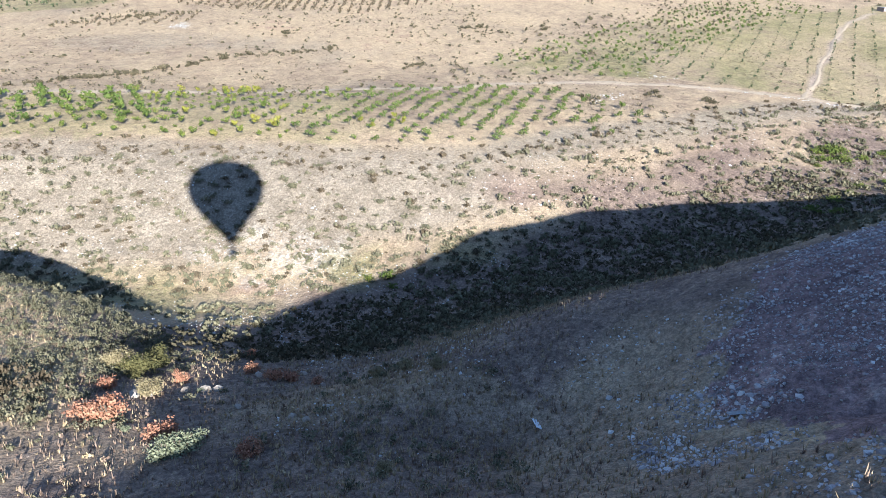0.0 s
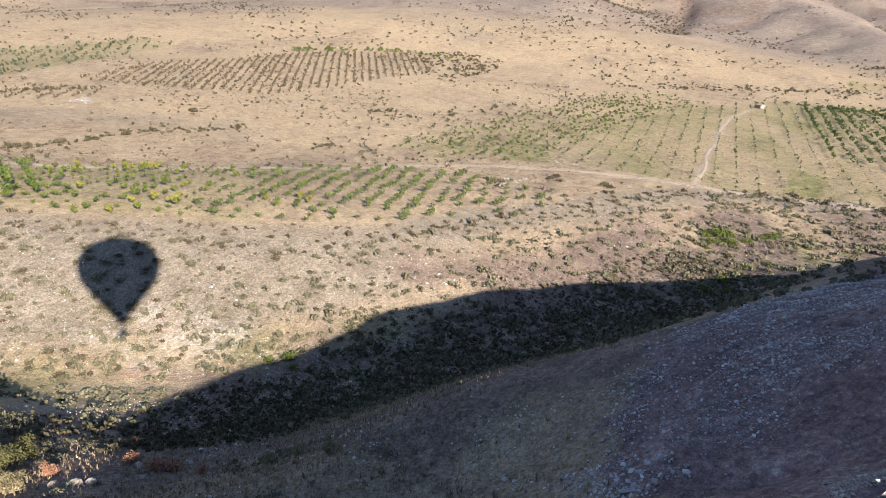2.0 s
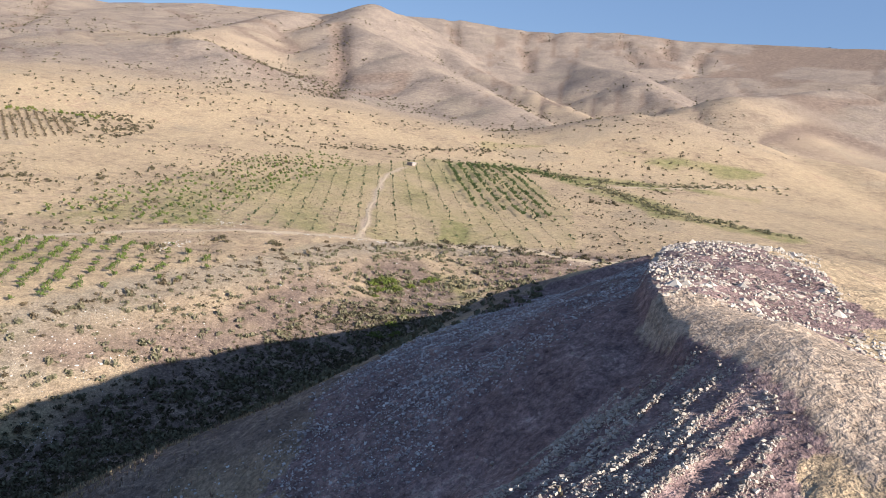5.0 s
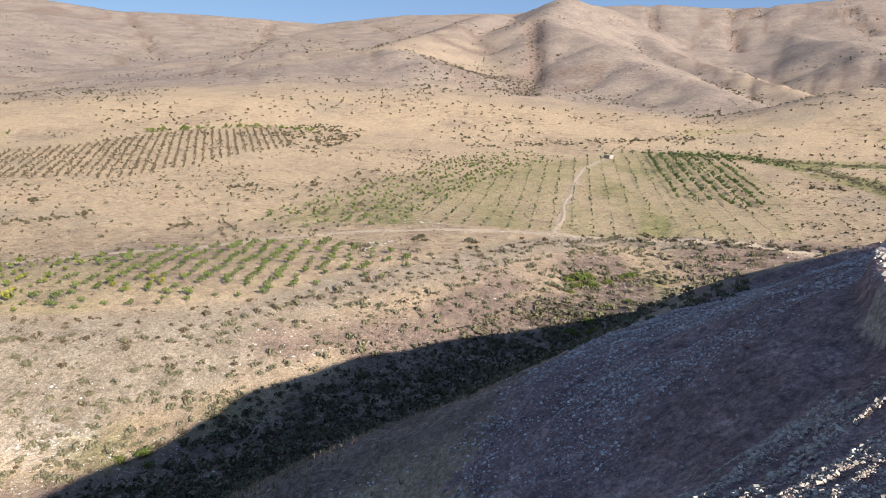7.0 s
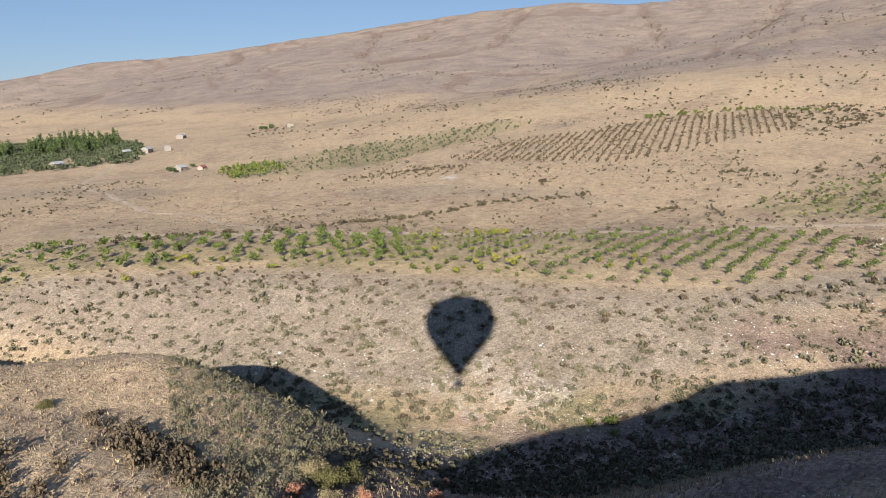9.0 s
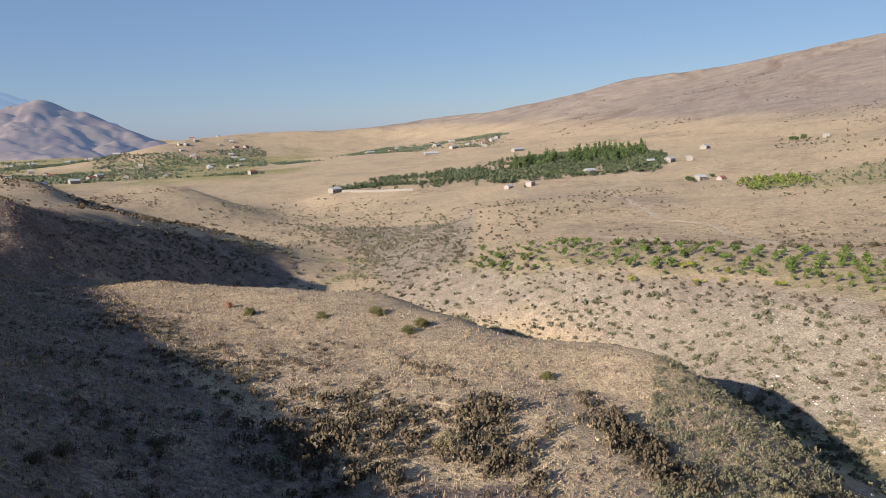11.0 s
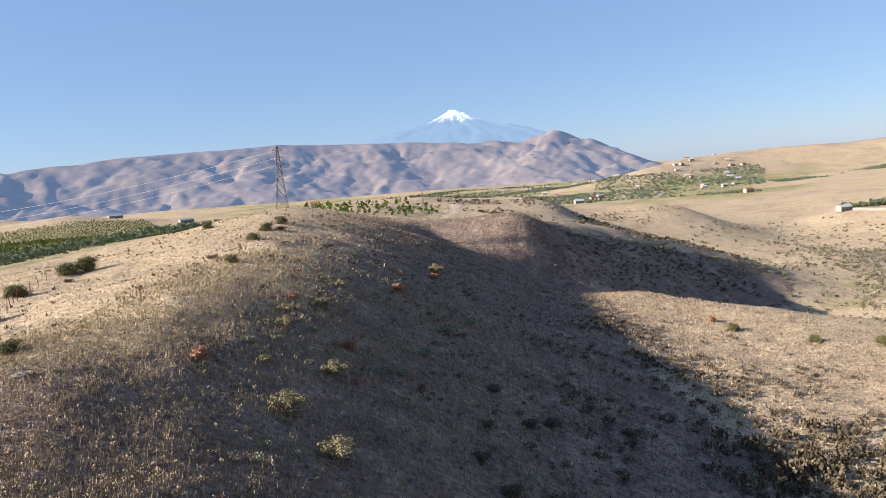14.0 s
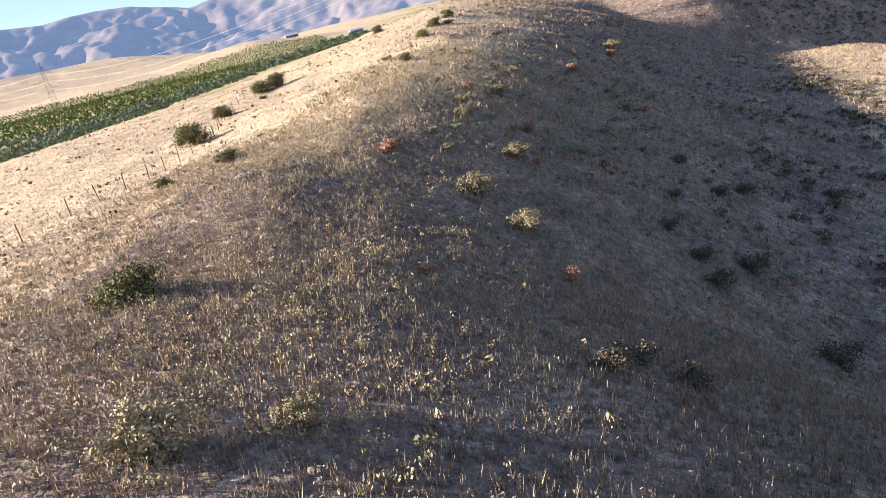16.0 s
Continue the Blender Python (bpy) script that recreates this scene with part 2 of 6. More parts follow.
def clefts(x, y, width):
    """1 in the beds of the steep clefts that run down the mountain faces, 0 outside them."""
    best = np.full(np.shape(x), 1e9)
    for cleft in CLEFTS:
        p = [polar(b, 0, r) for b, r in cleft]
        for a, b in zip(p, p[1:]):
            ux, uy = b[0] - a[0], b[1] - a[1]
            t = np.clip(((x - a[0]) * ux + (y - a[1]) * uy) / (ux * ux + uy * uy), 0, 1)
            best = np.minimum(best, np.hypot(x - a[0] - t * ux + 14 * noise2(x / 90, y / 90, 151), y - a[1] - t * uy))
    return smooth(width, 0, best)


def bank(x, y):
    """How far places lie outside the flat top of the spoil tip, on the valley's side."""
    best = np.full(np.shape(x), 1e9)
    side = np.zeros(np.shape(x))
    for a, b in zip(TIP_EDGE, TIP_EDGE[1:]):
        ux, uy = b[0] - a[0], b[1] - a[1]
        n = math.hypot(ux, uy)
        t = np.clip(((x - a[0]) * ux + (y - a[1]) * uy) / (n * n), 0, 1)
        d = np.hypot(x - a[0] - t * ux, y - a[1] - t * uy)
        s = (ux * (y - a[1]) - uy * (x - a[0])) / n
        side = np.where(d < best, s, side)
        best = np.minimum(best, d)
    return np.where(side > 0, best, -best)


TIP_EDGE = [(14, -24), (20, -25.5), (27, -26.5), (35, -28), (38, -29.3), (48, -33), (60, -42), (75, -56), (88, -80)]


def ground(x, y, fine=True):
    """The height of the ground at arrays of places."""
    x, y = np.asarray(x, float), np.asarray(y, float)
    shape = x.shape
    x, y = x.ravel(), y.ravel()
    r = np.hypot(x, y)
    pts, w, soft = NEAR
    z = np.empty_like(x)
    for i in range(0, len(x), 20000):
        s = slice(i, i + 20000)
        xs, ys = x[s] * np.minimum(1, 1500 / np.maximum(r[s], 1)), y[s] * np.minimum(1, 1500 / np.maximum(r[s], 1))
        d = np.sqrt((xs[:, None] - pts[None, :, 0]) ** 2 + (ys[:, None] - pts[None, :, 1]) ** 2 + soft * soft)
        z[s] = -d @ w[:len(pts)] + w[-3] + w[-2] * xs / 100 + w[-1] * ys / 100
    plain = np.interp(np.degrees(np.arctan2(x, y)), [-180, -70, -10, 5, 30, 60, 90, 140, 180], [-60, -72, -75, -74, -60, -25, 5, 5, -60])
    k = smooth(800, 1350, r)
    z = z * (1 - k) + plain * k
    far = np.flatnonzero(r > 560)
    if len(far):
        fx, fy = x[far], y[far]
        best = ridged(fx, fy, RIDGES, 6)
        here = z[far]
        h = np.maximum(40 - np.abs(best - here), 0)
        z[far] = here + (np.maximum(best, here) + h * h / 160 - here) * smooth(560, 760, r[far])
    if fine:
        z = z + smooth(8, 40, r) * (0.42 * fbm(x, y, 9, 4, 21) + 0.28 * fbm(x, y, 3.2, 3, 23)) + 0.8 * smooth(60, 300, r) * fbm(x, y, 45, 3, 31) + smooth(850, 1900, r) * 4 * fbm(x, y, 260, 3, 41)
    if fine and len(far):
        z[far] -= smooth(8, 90, best - plain[far]) * (2.5 * smooth(0.15, 0.0, gullies(fx, fy, 230, 900, 43)) + 0.8 * smooth(0.14, 0.0, gullies(fx, fy, 90, 420, 47)) - 0.6 + clefts(fx, fy, 22) * 9)
    if fine:
        near = np.flatnonzero((r < 110) & (x > 10) & (y < 5))       # the tip's edge: a bank below the flat top
        if len(near):
            nx, ny = x[near], y[near]
            wob = 0.8 * fbm(nx, ny, 3.5, 3, 57)
            off = bank(nx, ny) + wob
            k = smooth(31, 40, nx)
            z[near] -= (0.25 + 1.7 * k) * smooth(0.0, 1.0, off) * (1 - smooth(2 + 11 * k, 6 + 21 * k, off))
    if fine:
        d = np.hypot((x - 45) * 0.8, y + 28)
        heap = smooth(44, 22, d)
        lane = y * 0.89 - x * 0.45
        below = smooth(0.3, 3.0, bank(x, y))
        down = np.clip((x - 27) * 0.86 + (y + 24) * 0.51, 0, 14)
        z = z - heap * below * 0.06 * down * smooth(46, 34, x)
        z = z + heap * (0.10 * fbm(x, y, 4, 4, 51) + below * 0.42 * fbm((x * 0.89 + y * 0.45) / 1.0, lane / 7, 1.0, 4, 53, 0.62))
        z = z + 0.5 * smooth(20, 6, np.hypot(x - 56, (y + 50) * 0.8)) * fbm(x, y, 5, 3, 55)
    return (z + LIFT).reshape(shape)

# ---- materials ----
def nodes_of(name):
    m = bpy.data.materials.new(name)
    m.use_nodes = True
    t = m.node_tree
    return m, t, t.nodes["Principled BSDF"]


def add(t, kind, **values):
    n = t.nodes.new(kind)
    for k, v in values.items():
        n.inputs[k].default_value = v
    return n


def ramp(t, source, stops):
    n = t.nodes.new("ShaderNodeValToRGB")
    e = n.color_ramp.elements
    while len(e) < len(stops):
        e.new(0.5)
    for s, (p, c) in zip(e, stops):
        s.position, s.color = p, (*c, 1)
    t.links.new(source, n.inputs[0])
    return n.outputs[0]


def blend(t, factor, a, b, kind="MIX"):
    n = t.nodes.new("ShaderNodeMix")
    n.data_type, n.blend_type = "RGBA", kind
    for socket, v in ((n.inputs[0], factor), (n.inputs[6], a), (n.inputs[7], b)):
        if isinstance(v, bpy.types.NodeSocket):
            t.links.new(v, socket)
        else:
            socket.default_value = v if not isinstance(v, tuple) else (*v, 1)
    return n.outputs[2]


def calc(t, op, a, b=0.0, c=0.0):
    n = t.nodes.new("ShaderNodeMath")
    n.operation = op
    for i, v in enumerate((a, b, c)):
        if isinstance(v, bpy.types.NodeSocket):
            t.links.new(v, n.inputs[i])
        else:
            n.inputs[i].default_value = v
    return n.outputs[0]


def grain(t, where, scale, detail=4.0, rough=0.6):
    n = add(t, "ShaderNodeTexNoise", Scale=scale, Detail=detail, Roughness=rough)
    t.links.new(where, n.inputs["Vector"])
    return n.outputs["Fac"]


def bump(t, shader, height, strength, distance):
    n = add(t, "ShaderNodeBump", Strength=strength, Distance=distance)
    t.links.new(height, n.inputs["Height"])
    t.links.new(n.outputs[0], shader.inputs["Normal"])


def surface(name, colours, scale=2.0, rough=0.85, metal=0.0, bumps=0.3, depth=0.02, by="noise"):
    """A material whose colour wanders between the given ones: by noise in metres, by loose piece, or by object."""
    m, t, p = nodes_of(name)
    where = t.nodes.new("ShaderNodeNewGeometry").outputs["Position"]
    n = grain(t, where, scale)
    if by == "piece":
        pick = calc(t, "ADD", calc(t, "MULTIPLY", t.nodes.new("ShaderNodeNewGeometry").outputs["Random Per Island"], 0.55),
                    calc(t, "MULTIPLY_ADD", grain(t, where, scale * 0.15, 3), 1.1, -0.32))
    elif by == "object":
        pick = calc(t, "ADD", calc(t, "MULTIPLY", t.nodes.new("ShaderNodeObjectInfo").outputs["Random"], 0.5),
                    calc(t, "MULTIPLY", t.nodes.new("ShaderNodeNewGeometry").outputs["Random Per Island"], 0.5))
    else:
        pick = calc(t, "MULTIPLY_ADD", n, 1.6, -0.3)
    stops = [(k / max(1, len(colours) - 1), c) for k, c in enumerate(colours)]
    base = ramp(t, pick, stops)
    base = blend(t, 0.45, base, ramp(t, grain(t, where, scale * 6), [(0.3, (0.55, 0.55, 0.55)), (0.7, (1.25, 1.25, 1.25))]), "MULTIPLY")
    t.links.new(base, p.inputs["Base Color"])
    p.inputs["Roughness"].default_value, p.inputs["Metallic"].default_value = rough, metal
    p.inputs["Specular IOR Level"].default_value = 0.15 if not metal else 0.5
    if bumps:
        bump(t, p, n, bumps, depth)
    return m


def earth():
    """The ground: straw grass, pale scree, field green, spoil, brown brush and bare tracks, by what covers the soil."""
    m, t, p = nodes_of("dry earth and grass")
    where = t.nodes.new("ShaderNodeNewGeometry").outputs["Position"]
    first, second = t.nodes.new("ShaderNodeAttribute"), t.nodes.new("ShaderNodeAttribute")
    first.attribute_name, second.attribute_name = "cover", "cover_more"
    a, b = t.nodes.new("ShaderNodeSeparateColor"), t.nodes.new("ShaderNodeSeparateColor")
    t.links.new(first.outputs["Color"], a.inputs[0])
    t.links.new(second.outputs["Color"], b.inputs[0])
    broad, mid, fine, tiny = grain(t, where, 0.018, 5), grain(t, where, 0.16, 5), grain(t, where, 1.3, 4), grain(t, where, 6.0, 3)

    def edge(mask, width=0.5):
        """Frays the edge of a cover."""
        return calc(t, "MULTIPLY_ADD", calc(t, "ADD", mask, calc(t, "MULTIPLY_ADD", calc(t, "ADD", mid, fine), width, -width)), 1.6, -0.3)

    def limited(v):
        n = t.nodes.new("ShaderNodeClamp")
        t.links.new(v, n.inputs[0])
        return n.outputs[0]

    straw = ramp(t, calc(t, "MULTIPLY_ADD", calc(t, "ADD", broad, mid), 1.0, -0.5), [(0.2, (0.259, 0.190, 0.135)), (0.45, (0.374, 0.282, 0.189)), (0.62, (0.431, 0.328, 0.213)), (0.85, (0.322, 0.218, 0.158))])
    scree = ramp(t, calc(t, "MULTIPLY_ADD", calc(t, "ADD", mid, fine), 1.0, -0.5), [(0.25, (0.205, 0.167, 0.126)), (0.5, (0.262, 0.215, 0.164)), (0.75, (0.32, 0.268, 0.207))])
    field = ramp(t, calc(t, "MULTIPLY_ADD", calc(t, "ADD", broad, mid), 1.0, -0.5), [(0.25, (0.157, 0.162, 0.065)), (0.5, (0.265, 0.232, 0.113)), (0.72, (0.362, 0.281, 0.167))])
    spoil = ramp(t, calc(t, "MULTIPLY_ADD", calc(t, "ADD", mid, fine), 1.0, -0.5), [(0.3, (0.18, 0.122, 0.118)), (0.6, (0.27, 0.187, 0.177)), (0.8, (0.41, 0.31, 0.275))])
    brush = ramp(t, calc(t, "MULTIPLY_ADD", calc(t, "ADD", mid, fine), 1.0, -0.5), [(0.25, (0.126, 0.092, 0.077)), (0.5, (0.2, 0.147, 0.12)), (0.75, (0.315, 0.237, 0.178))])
    bare = ramp(t, fine, [(0.3, (0.35, 0.265, 0.20)), (0.7, (0.45, 0.36, 0.285))])
    chalk = ramp(t, fine, [(0.3, (0.38, 0.33, 0.28)), (0.7, (0.56, 0.52, 0.47))])
    heath = ramp(t, calc(t, "MULTIPLY_ADD", calc(t, "ADD", broad, mid), 1.0, -0.5), [(0.25, (0.18, 0.143, 0.124)), (0.5, (0.25, 0.2, 0.167)), (0.75, (0.318, 0.256, 0.203))])
    c = blend(t, limited(edge(b.outputs[2])), straw, heath)
    c = blend(t, limited(edge(a.outputs[0])), c, scree)
    c = blend(t, limited(edge(a.outputs[1], 0.9)), c, field)
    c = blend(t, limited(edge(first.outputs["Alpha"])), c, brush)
    c = blend(t, limited(edge(a.outputs[2], 0.3)), c, spoil)
    c = blend(t, limited(edge(b.outputs[0], 0.9)), c, chalk)
    c = blend(t, limited(edge(b.outputs[1], 0.3)), c, bare)
    c = blend(t, 0.6, c, ramp(t, tiny, [(0.3, (0.5, 0.5, 0.5)), (0.7, (1.4, 1.4, 1.4))]), "MULTIPLY")
    c = blend(t, 0.5, c, ramp(t, grain(t, where, 0.5, 6, 0.78), [(0.36, (0.5, 0.5, 0.5)), (0.5, (1.0, 1.0, 1.0)), (0.64, (1.45, 1.45, 1.45))]), "MULTIPLY")
    weeds = add(t, "ShaderNodeTexVoronoi", Scale=0.75)
    t.links.new(where, weeds.inputs["Vector"])
    tufts = calc(t, "ADD", weeds.outputs["Distance"], calc(t, "MULTIPLY_ADD", calc(t, "ADD", fine, grain(t, where, 0.045, 4)), 0.9, -0.62))
    c = blend(t, calc(t, "MULTIPLY_ADD", a.outputs[0], -0.85, 0.95), c, ramp(t, tufts, [(0.16, (0.42, 0.41, 0.38)), (0.34, (1.0, 1.0, 1.0))]), "MULTIPLY")
    c = blend(t, 0.75, c, ramp(t, grain(t, where, 2.2, 3, 0.7), [(0.40, (0.7, 0.7, 0.7)), (0.5, (1.0, 1.0, 1.0)), (0.60, (1.32, 1.3, 1.27))]), "MULTIPLY")
    t.links.new(c, p.inputs["Base Color"])
    p.inputs["Roughness"].default_value, p.inputs["Specular IOR Level"].default_value = 0.95, 0.1
    bump(t, p, calc(t, "MULTIPLY_ADD", mid, 2.0, calc(t, "ADD", fine, calc(t, "MULTIPLY", tiny, 0.4))), 1.0, 0.45)
    return m


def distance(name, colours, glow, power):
    """Far backdrop: rock, with many miles of hazy air added as a pale glow."""
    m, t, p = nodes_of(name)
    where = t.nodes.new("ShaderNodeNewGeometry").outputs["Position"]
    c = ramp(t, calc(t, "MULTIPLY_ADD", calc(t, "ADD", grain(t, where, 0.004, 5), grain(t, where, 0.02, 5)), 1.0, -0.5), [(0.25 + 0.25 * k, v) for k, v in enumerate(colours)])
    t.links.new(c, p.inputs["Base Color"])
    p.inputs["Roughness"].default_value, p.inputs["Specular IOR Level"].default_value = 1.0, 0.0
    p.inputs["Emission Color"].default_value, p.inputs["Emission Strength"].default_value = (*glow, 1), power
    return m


EARTH = earth()
SCRUB = surface("grey-green scrub leaves", [(0.085, 0.082, 0.05), (0.15, 0.14, 0.088), (0.24, 0.21, 0.135)], 2.0, by="piece", bumps=0)
SCRUB_DARK = surface("dark dry shrub leaves", [(0.045, 0.04, 0.024), (0.085, 0.074, 0.045), (0.15, 0.12, 0.075)], 2.0, by="piece", bumps=0)
SCRUB_BROWN = surface("brown scrub twigs", [(0.06, 0.045, 0.03), (0.11, 0.085, 0.055), (0.20, 0.155, 0.10)], 2.0, by="piece", bumps=0)
LEAF = surface("orchard leaves", [(0.045, 0.075, 0.02), (0.085, 0.12, 0.03), (0.165, 0.19, 0.048)], 1.0, by="piece", bumps=0)
LEAF_BRIGHT = surface("sunny green leaves", [(0.055, 0.082, 0.02), (0.10, 0.13, 0.03), (0.21, 0.205, 0.05)], 1.0, by="piece", bumps=0)
LEAF_OLIVE = surface("olive bush leaves", [(0.06, 0.06, 0.026), (0.12, 0.112, 0.045), (0.21, 0.185, 0.08)], 3.0, by="piece", bumps=0)
LEAF_DARK = surface("dark tree leaves", [(0.03, 0.05, 0.022), (0.06, 0.088, 0.032), (0.12, 0.145, 0.05)], 0.3, by="piece", bumps=0)
LEAF_MIXED = surface("village tree leaves", [(0.042, 0.057, 0.032), (0.075, 0.093, 0.05), (0.13, 0.14, 0.075)], 0.3, by="piece", bumps=0)
# paler than the other tree leaves: distance haze is put into the colour
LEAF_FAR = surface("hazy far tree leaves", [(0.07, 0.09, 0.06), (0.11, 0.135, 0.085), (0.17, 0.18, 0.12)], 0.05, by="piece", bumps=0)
LEAF_RED = surface("red autumn leaves", [(0.23, 0.10, 0.065), (0.36, 0.175, 0.11), (0.44, 0.27, 0.17)], 3.0, by="piece", bumps=0)
LEAF_OCHRE = surface("yellowing leaves", [(0.15, 0.125, 0.07), (0.26, 0.215, 0.12), (0.38, 0.31, 0.19)], 3.0, by="piece", bumps=0)
LEAF_YELLOW = surface("yellow-green autumn leaves", [(0.11, 0.125, 0.025), (0.19, 0.19, 0.035), (0.30, 0.26, 0.06)], 1.0, by="piece", bumps=0)
LEAF_SILVER = surface("silvery leaves", [(0.14, 0.155, 0.095), (0.22, 0.235, 0.15), (0.33, 0.33, 0.22)], 3.0, by="piece", bumps=0)
LEAF_GREY = surface("grey-green plantation leaves", [(0.075, 0.10, 0.06), (0.12, 0.15, 0.09), (0.19, 0.21, 0.13)], 1.0, by="piece", bumps=0)
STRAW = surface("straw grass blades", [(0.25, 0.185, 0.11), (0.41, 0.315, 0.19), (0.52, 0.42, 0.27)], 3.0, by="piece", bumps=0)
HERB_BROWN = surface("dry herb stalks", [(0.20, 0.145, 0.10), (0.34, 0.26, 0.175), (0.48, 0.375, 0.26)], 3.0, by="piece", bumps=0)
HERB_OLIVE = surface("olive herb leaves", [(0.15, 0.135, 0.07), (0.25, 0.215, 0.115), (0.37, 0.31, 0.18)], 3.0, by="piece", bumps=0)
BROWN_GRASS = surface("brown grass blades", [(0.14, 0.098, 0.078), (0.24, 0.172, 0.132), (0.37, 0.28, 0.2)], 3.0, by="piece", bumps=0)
STONE = surface("grey-white stone", [(0.30, 0.285, 0.275), (0.52, 0.505, 0.49), (0.74, 0.73, 0.71)], 3.0, by="piece", bumps=0.5, depth=0.05)
STONE_TAN = surface("tan broken stone", [(0.17, 0.135, 0.11), (0.31, 0.255, 0.21), (0.47, 0.41, 0.35)], 3.0, by="piece", bumps=0.5, depth=0.05)
STONE_PALE = surface("pale rubble stone", [(0.26, 0.215, 0.175), (0.42, 0.365, 0.31), (0.60, 0.545, 0.48)], 3.0, by="piece", bumps=0.5, depth=0.05)
STONE_SCREE = surface("grey and white scree stone", [(0.17, 0.14, 0.142), (0.31, 0.275, 0.275), (0.52, 0.485, 0.475), (0.74, 0.72, 0.7)], 3.0, by="piece", bumps=0.5, depth=0.05)
STONE_ONE = surface("pale spoil stone", [(0.17, 0.135, 0.11), (0.29, 0.24, 0.20), (0.44, 0.385, 0.33)], 4.0, by="object", bumps=0.5, depth=0.05)
STONE_DARK = surface("dark lichened rock", [(0.06, 0.052, 0.046), (0.11, 0.097, 0.087), (0.20, 0.18, 0.16)], 3.0, by="piece", bumps=0.5, depth=0.05)
BARK = surface("grey bark", [(0.10, 0.08, 0.06), (0.18, 0.15, 0.12)], 12.0, bumps=0.5)
STEEL = surface("weathered galvanised steel", [(0.11, 0.10, 0.10), (0.19, 0.175, 0.17)], 4.0, rough=0.6, metal=0.6, bumps=0.1)
RUST = surface("rusty iron", [(0.10, 0.045, 0.025), (0.19, 0.09, 0.05)], 9.0, rough=0.9, bumps=0.3)
WIRE = surface("aluminium wire", [(0.45, 0.46, 0.48), (0.6, 0.6, 0.62)], 3.0, rough=0.45, metal=0.7, bumps=0)
PLASTER = surface("pale plaster", [(0.22, 0.195, 0.17), (0.31, 0.28, 0.245)], 0.8, bumps=0.2)
TUFF = surface("grey-pink stone wall", [(0.28, 0.22, 0.19), (0.42, 0.35, 0.31)], 0.9, bumps=0.4)
ROOF_METAL = surface("grey sheet roof", [(0.30, 0.31, 0.33), (0.46, 0.47, 0.48)], 0.7, rough=0.55, bumps=0.1)
ROOF_RED = surface("red tin roof", [(0.20, 0.07, 0.05), (0.32, 0.12, 0.09)], 0.7, rough=0.6, bumps=0.1)
DARK = surface("dark window glass", [(0.02, 0.022, 0.026), (0.04, 0.045, 0.05)], 2.0, rough=0.15, bumps=0)
WOOD = surface("old wood", [(0.14, 0.10, 0.07), (0.24, 0.18, 0.13)], 8.0, bumps=0.3)
SHEET = surface("white plastic sheet", [(0.62, 0.63, 0.66), (0.78, 0.79, 0.8)], 2.5, rough=0.5, bumps=0.2)
CLOTH = surface("balloon nylon", [(0.30, 0.05, 0.05), (0.38, 0.08, 0.06)], 0.3, rough=0.5, bumps=0.05)
WICKER = surface("basket wicker", [(0.20, 0.12, 0.06), (0.34, 0.22, 0.12)], 30.0, bumps=0.5)

# ---- the ground, one sheet to the horizon ----
def inside(poly, x, y):
    """Whether places lie within a polygon of the plan."""
    got = np.zeros(np.shape(x), bool)
    for (ax, ay), (bx, by) in zip(poly, poly[1:] + poly[:1]):
        if ay != by:
            got ^= ((ay > y) != (by > y)) & (x < (bx - ax) * (y - ay) / (by - ay) + ax)
    return got


def near_line(line, x, y):
    """The distance to a line of the plan."""
    best = np.full(np.shape(x), 1e9)
    for a, b in zip(line, line[1:]):
        ux, uy = b[0] - a[0], b[1] - a[1]
        t = np.clip(((x - a[0]) * ux + (y - a[1]) * uy) / (ux * ux + uy * uy), 0, 1)
        best = np.minimum(best, np.hypot(x - a[0] - t * ux, y - a[1] - t * uy))
    return best


def flat(line):
    return [p[:2] for p in line]


SCREE_SIDE = flat(RIM) + flat(FLOOR)[:-2]
ORCHARD = [(152, 163), (170, 128), (180, 95), (187, 60), (194, 42), (209, 20), (226, -7), (256, -4), (268, 42), (256, 82), (236, 108), (222, 150), (186, 190)]
WEST_GROVE = [(80, 272), (109, 259), (161, 217), (216, 160), (186, 122), (150, 172), (126, 194), (100, 222)]
TILLED = [(296, 0), (310, 45), (400, -20), (482, -77), (498, -119), (560, -183), (540, -250), (364, -207), (272, -160), (298, -69)]
DARK_CROP = [(295, -102), (289, -115), (329, -131), (333, -118)]
ROW_BLOCK = [(368, -143), (531, -184), (536, -252), (326, -180)]
YOUNG_STRIP = [(310, 60), (356, 36), (475, -25), (551, -88), (509, -122), (387, -42), (293, -2), (293, 39)]
FAR_ROWS = [(391, 252), (466, 246), (500, 205), (556, 176), (606, 98), (560, 72), (513, 70), (463, 102), (429, 118), (396, 142), (386, 203)]
SMALL_ROWS = [(314, 276), (359, 261), (368, 222), (351, 214), (330, 239)]
FAR_GROVE = [(306, 346), (357, 425), (473, 389), (577, 308), (568, 276), (384, 288)]
WEST_FIELD = [(-185, 60), (-196, 100), (-180, 150), (-185, 215), (-230, 300), (-350, 500), (-600, 800), (-910, 1000), (-1010, 830), (-1040, 660), (-1180, 560), (-640, 130), (-350, 40)]
SPOIL = [(31, -10), (42, -5), (54, -4), (70, -12), (88, -34), (100, -50), (94, -64), (76, -62), (58, -62), (40, -50), (24, -32), (20, -18)]
SPOIL_ROAD = [(44, -29.5), (37, -27.8), (30, -27.3), (20, -25), (17, -31), (28, -36.5), (37, -38), (42, -37), (44.5, -33)]
STREAKS = [(22, -25.5), (30, -26.8), (38, -27.4), (37, -20), (32, -12), (24, -9), (16, -16)]
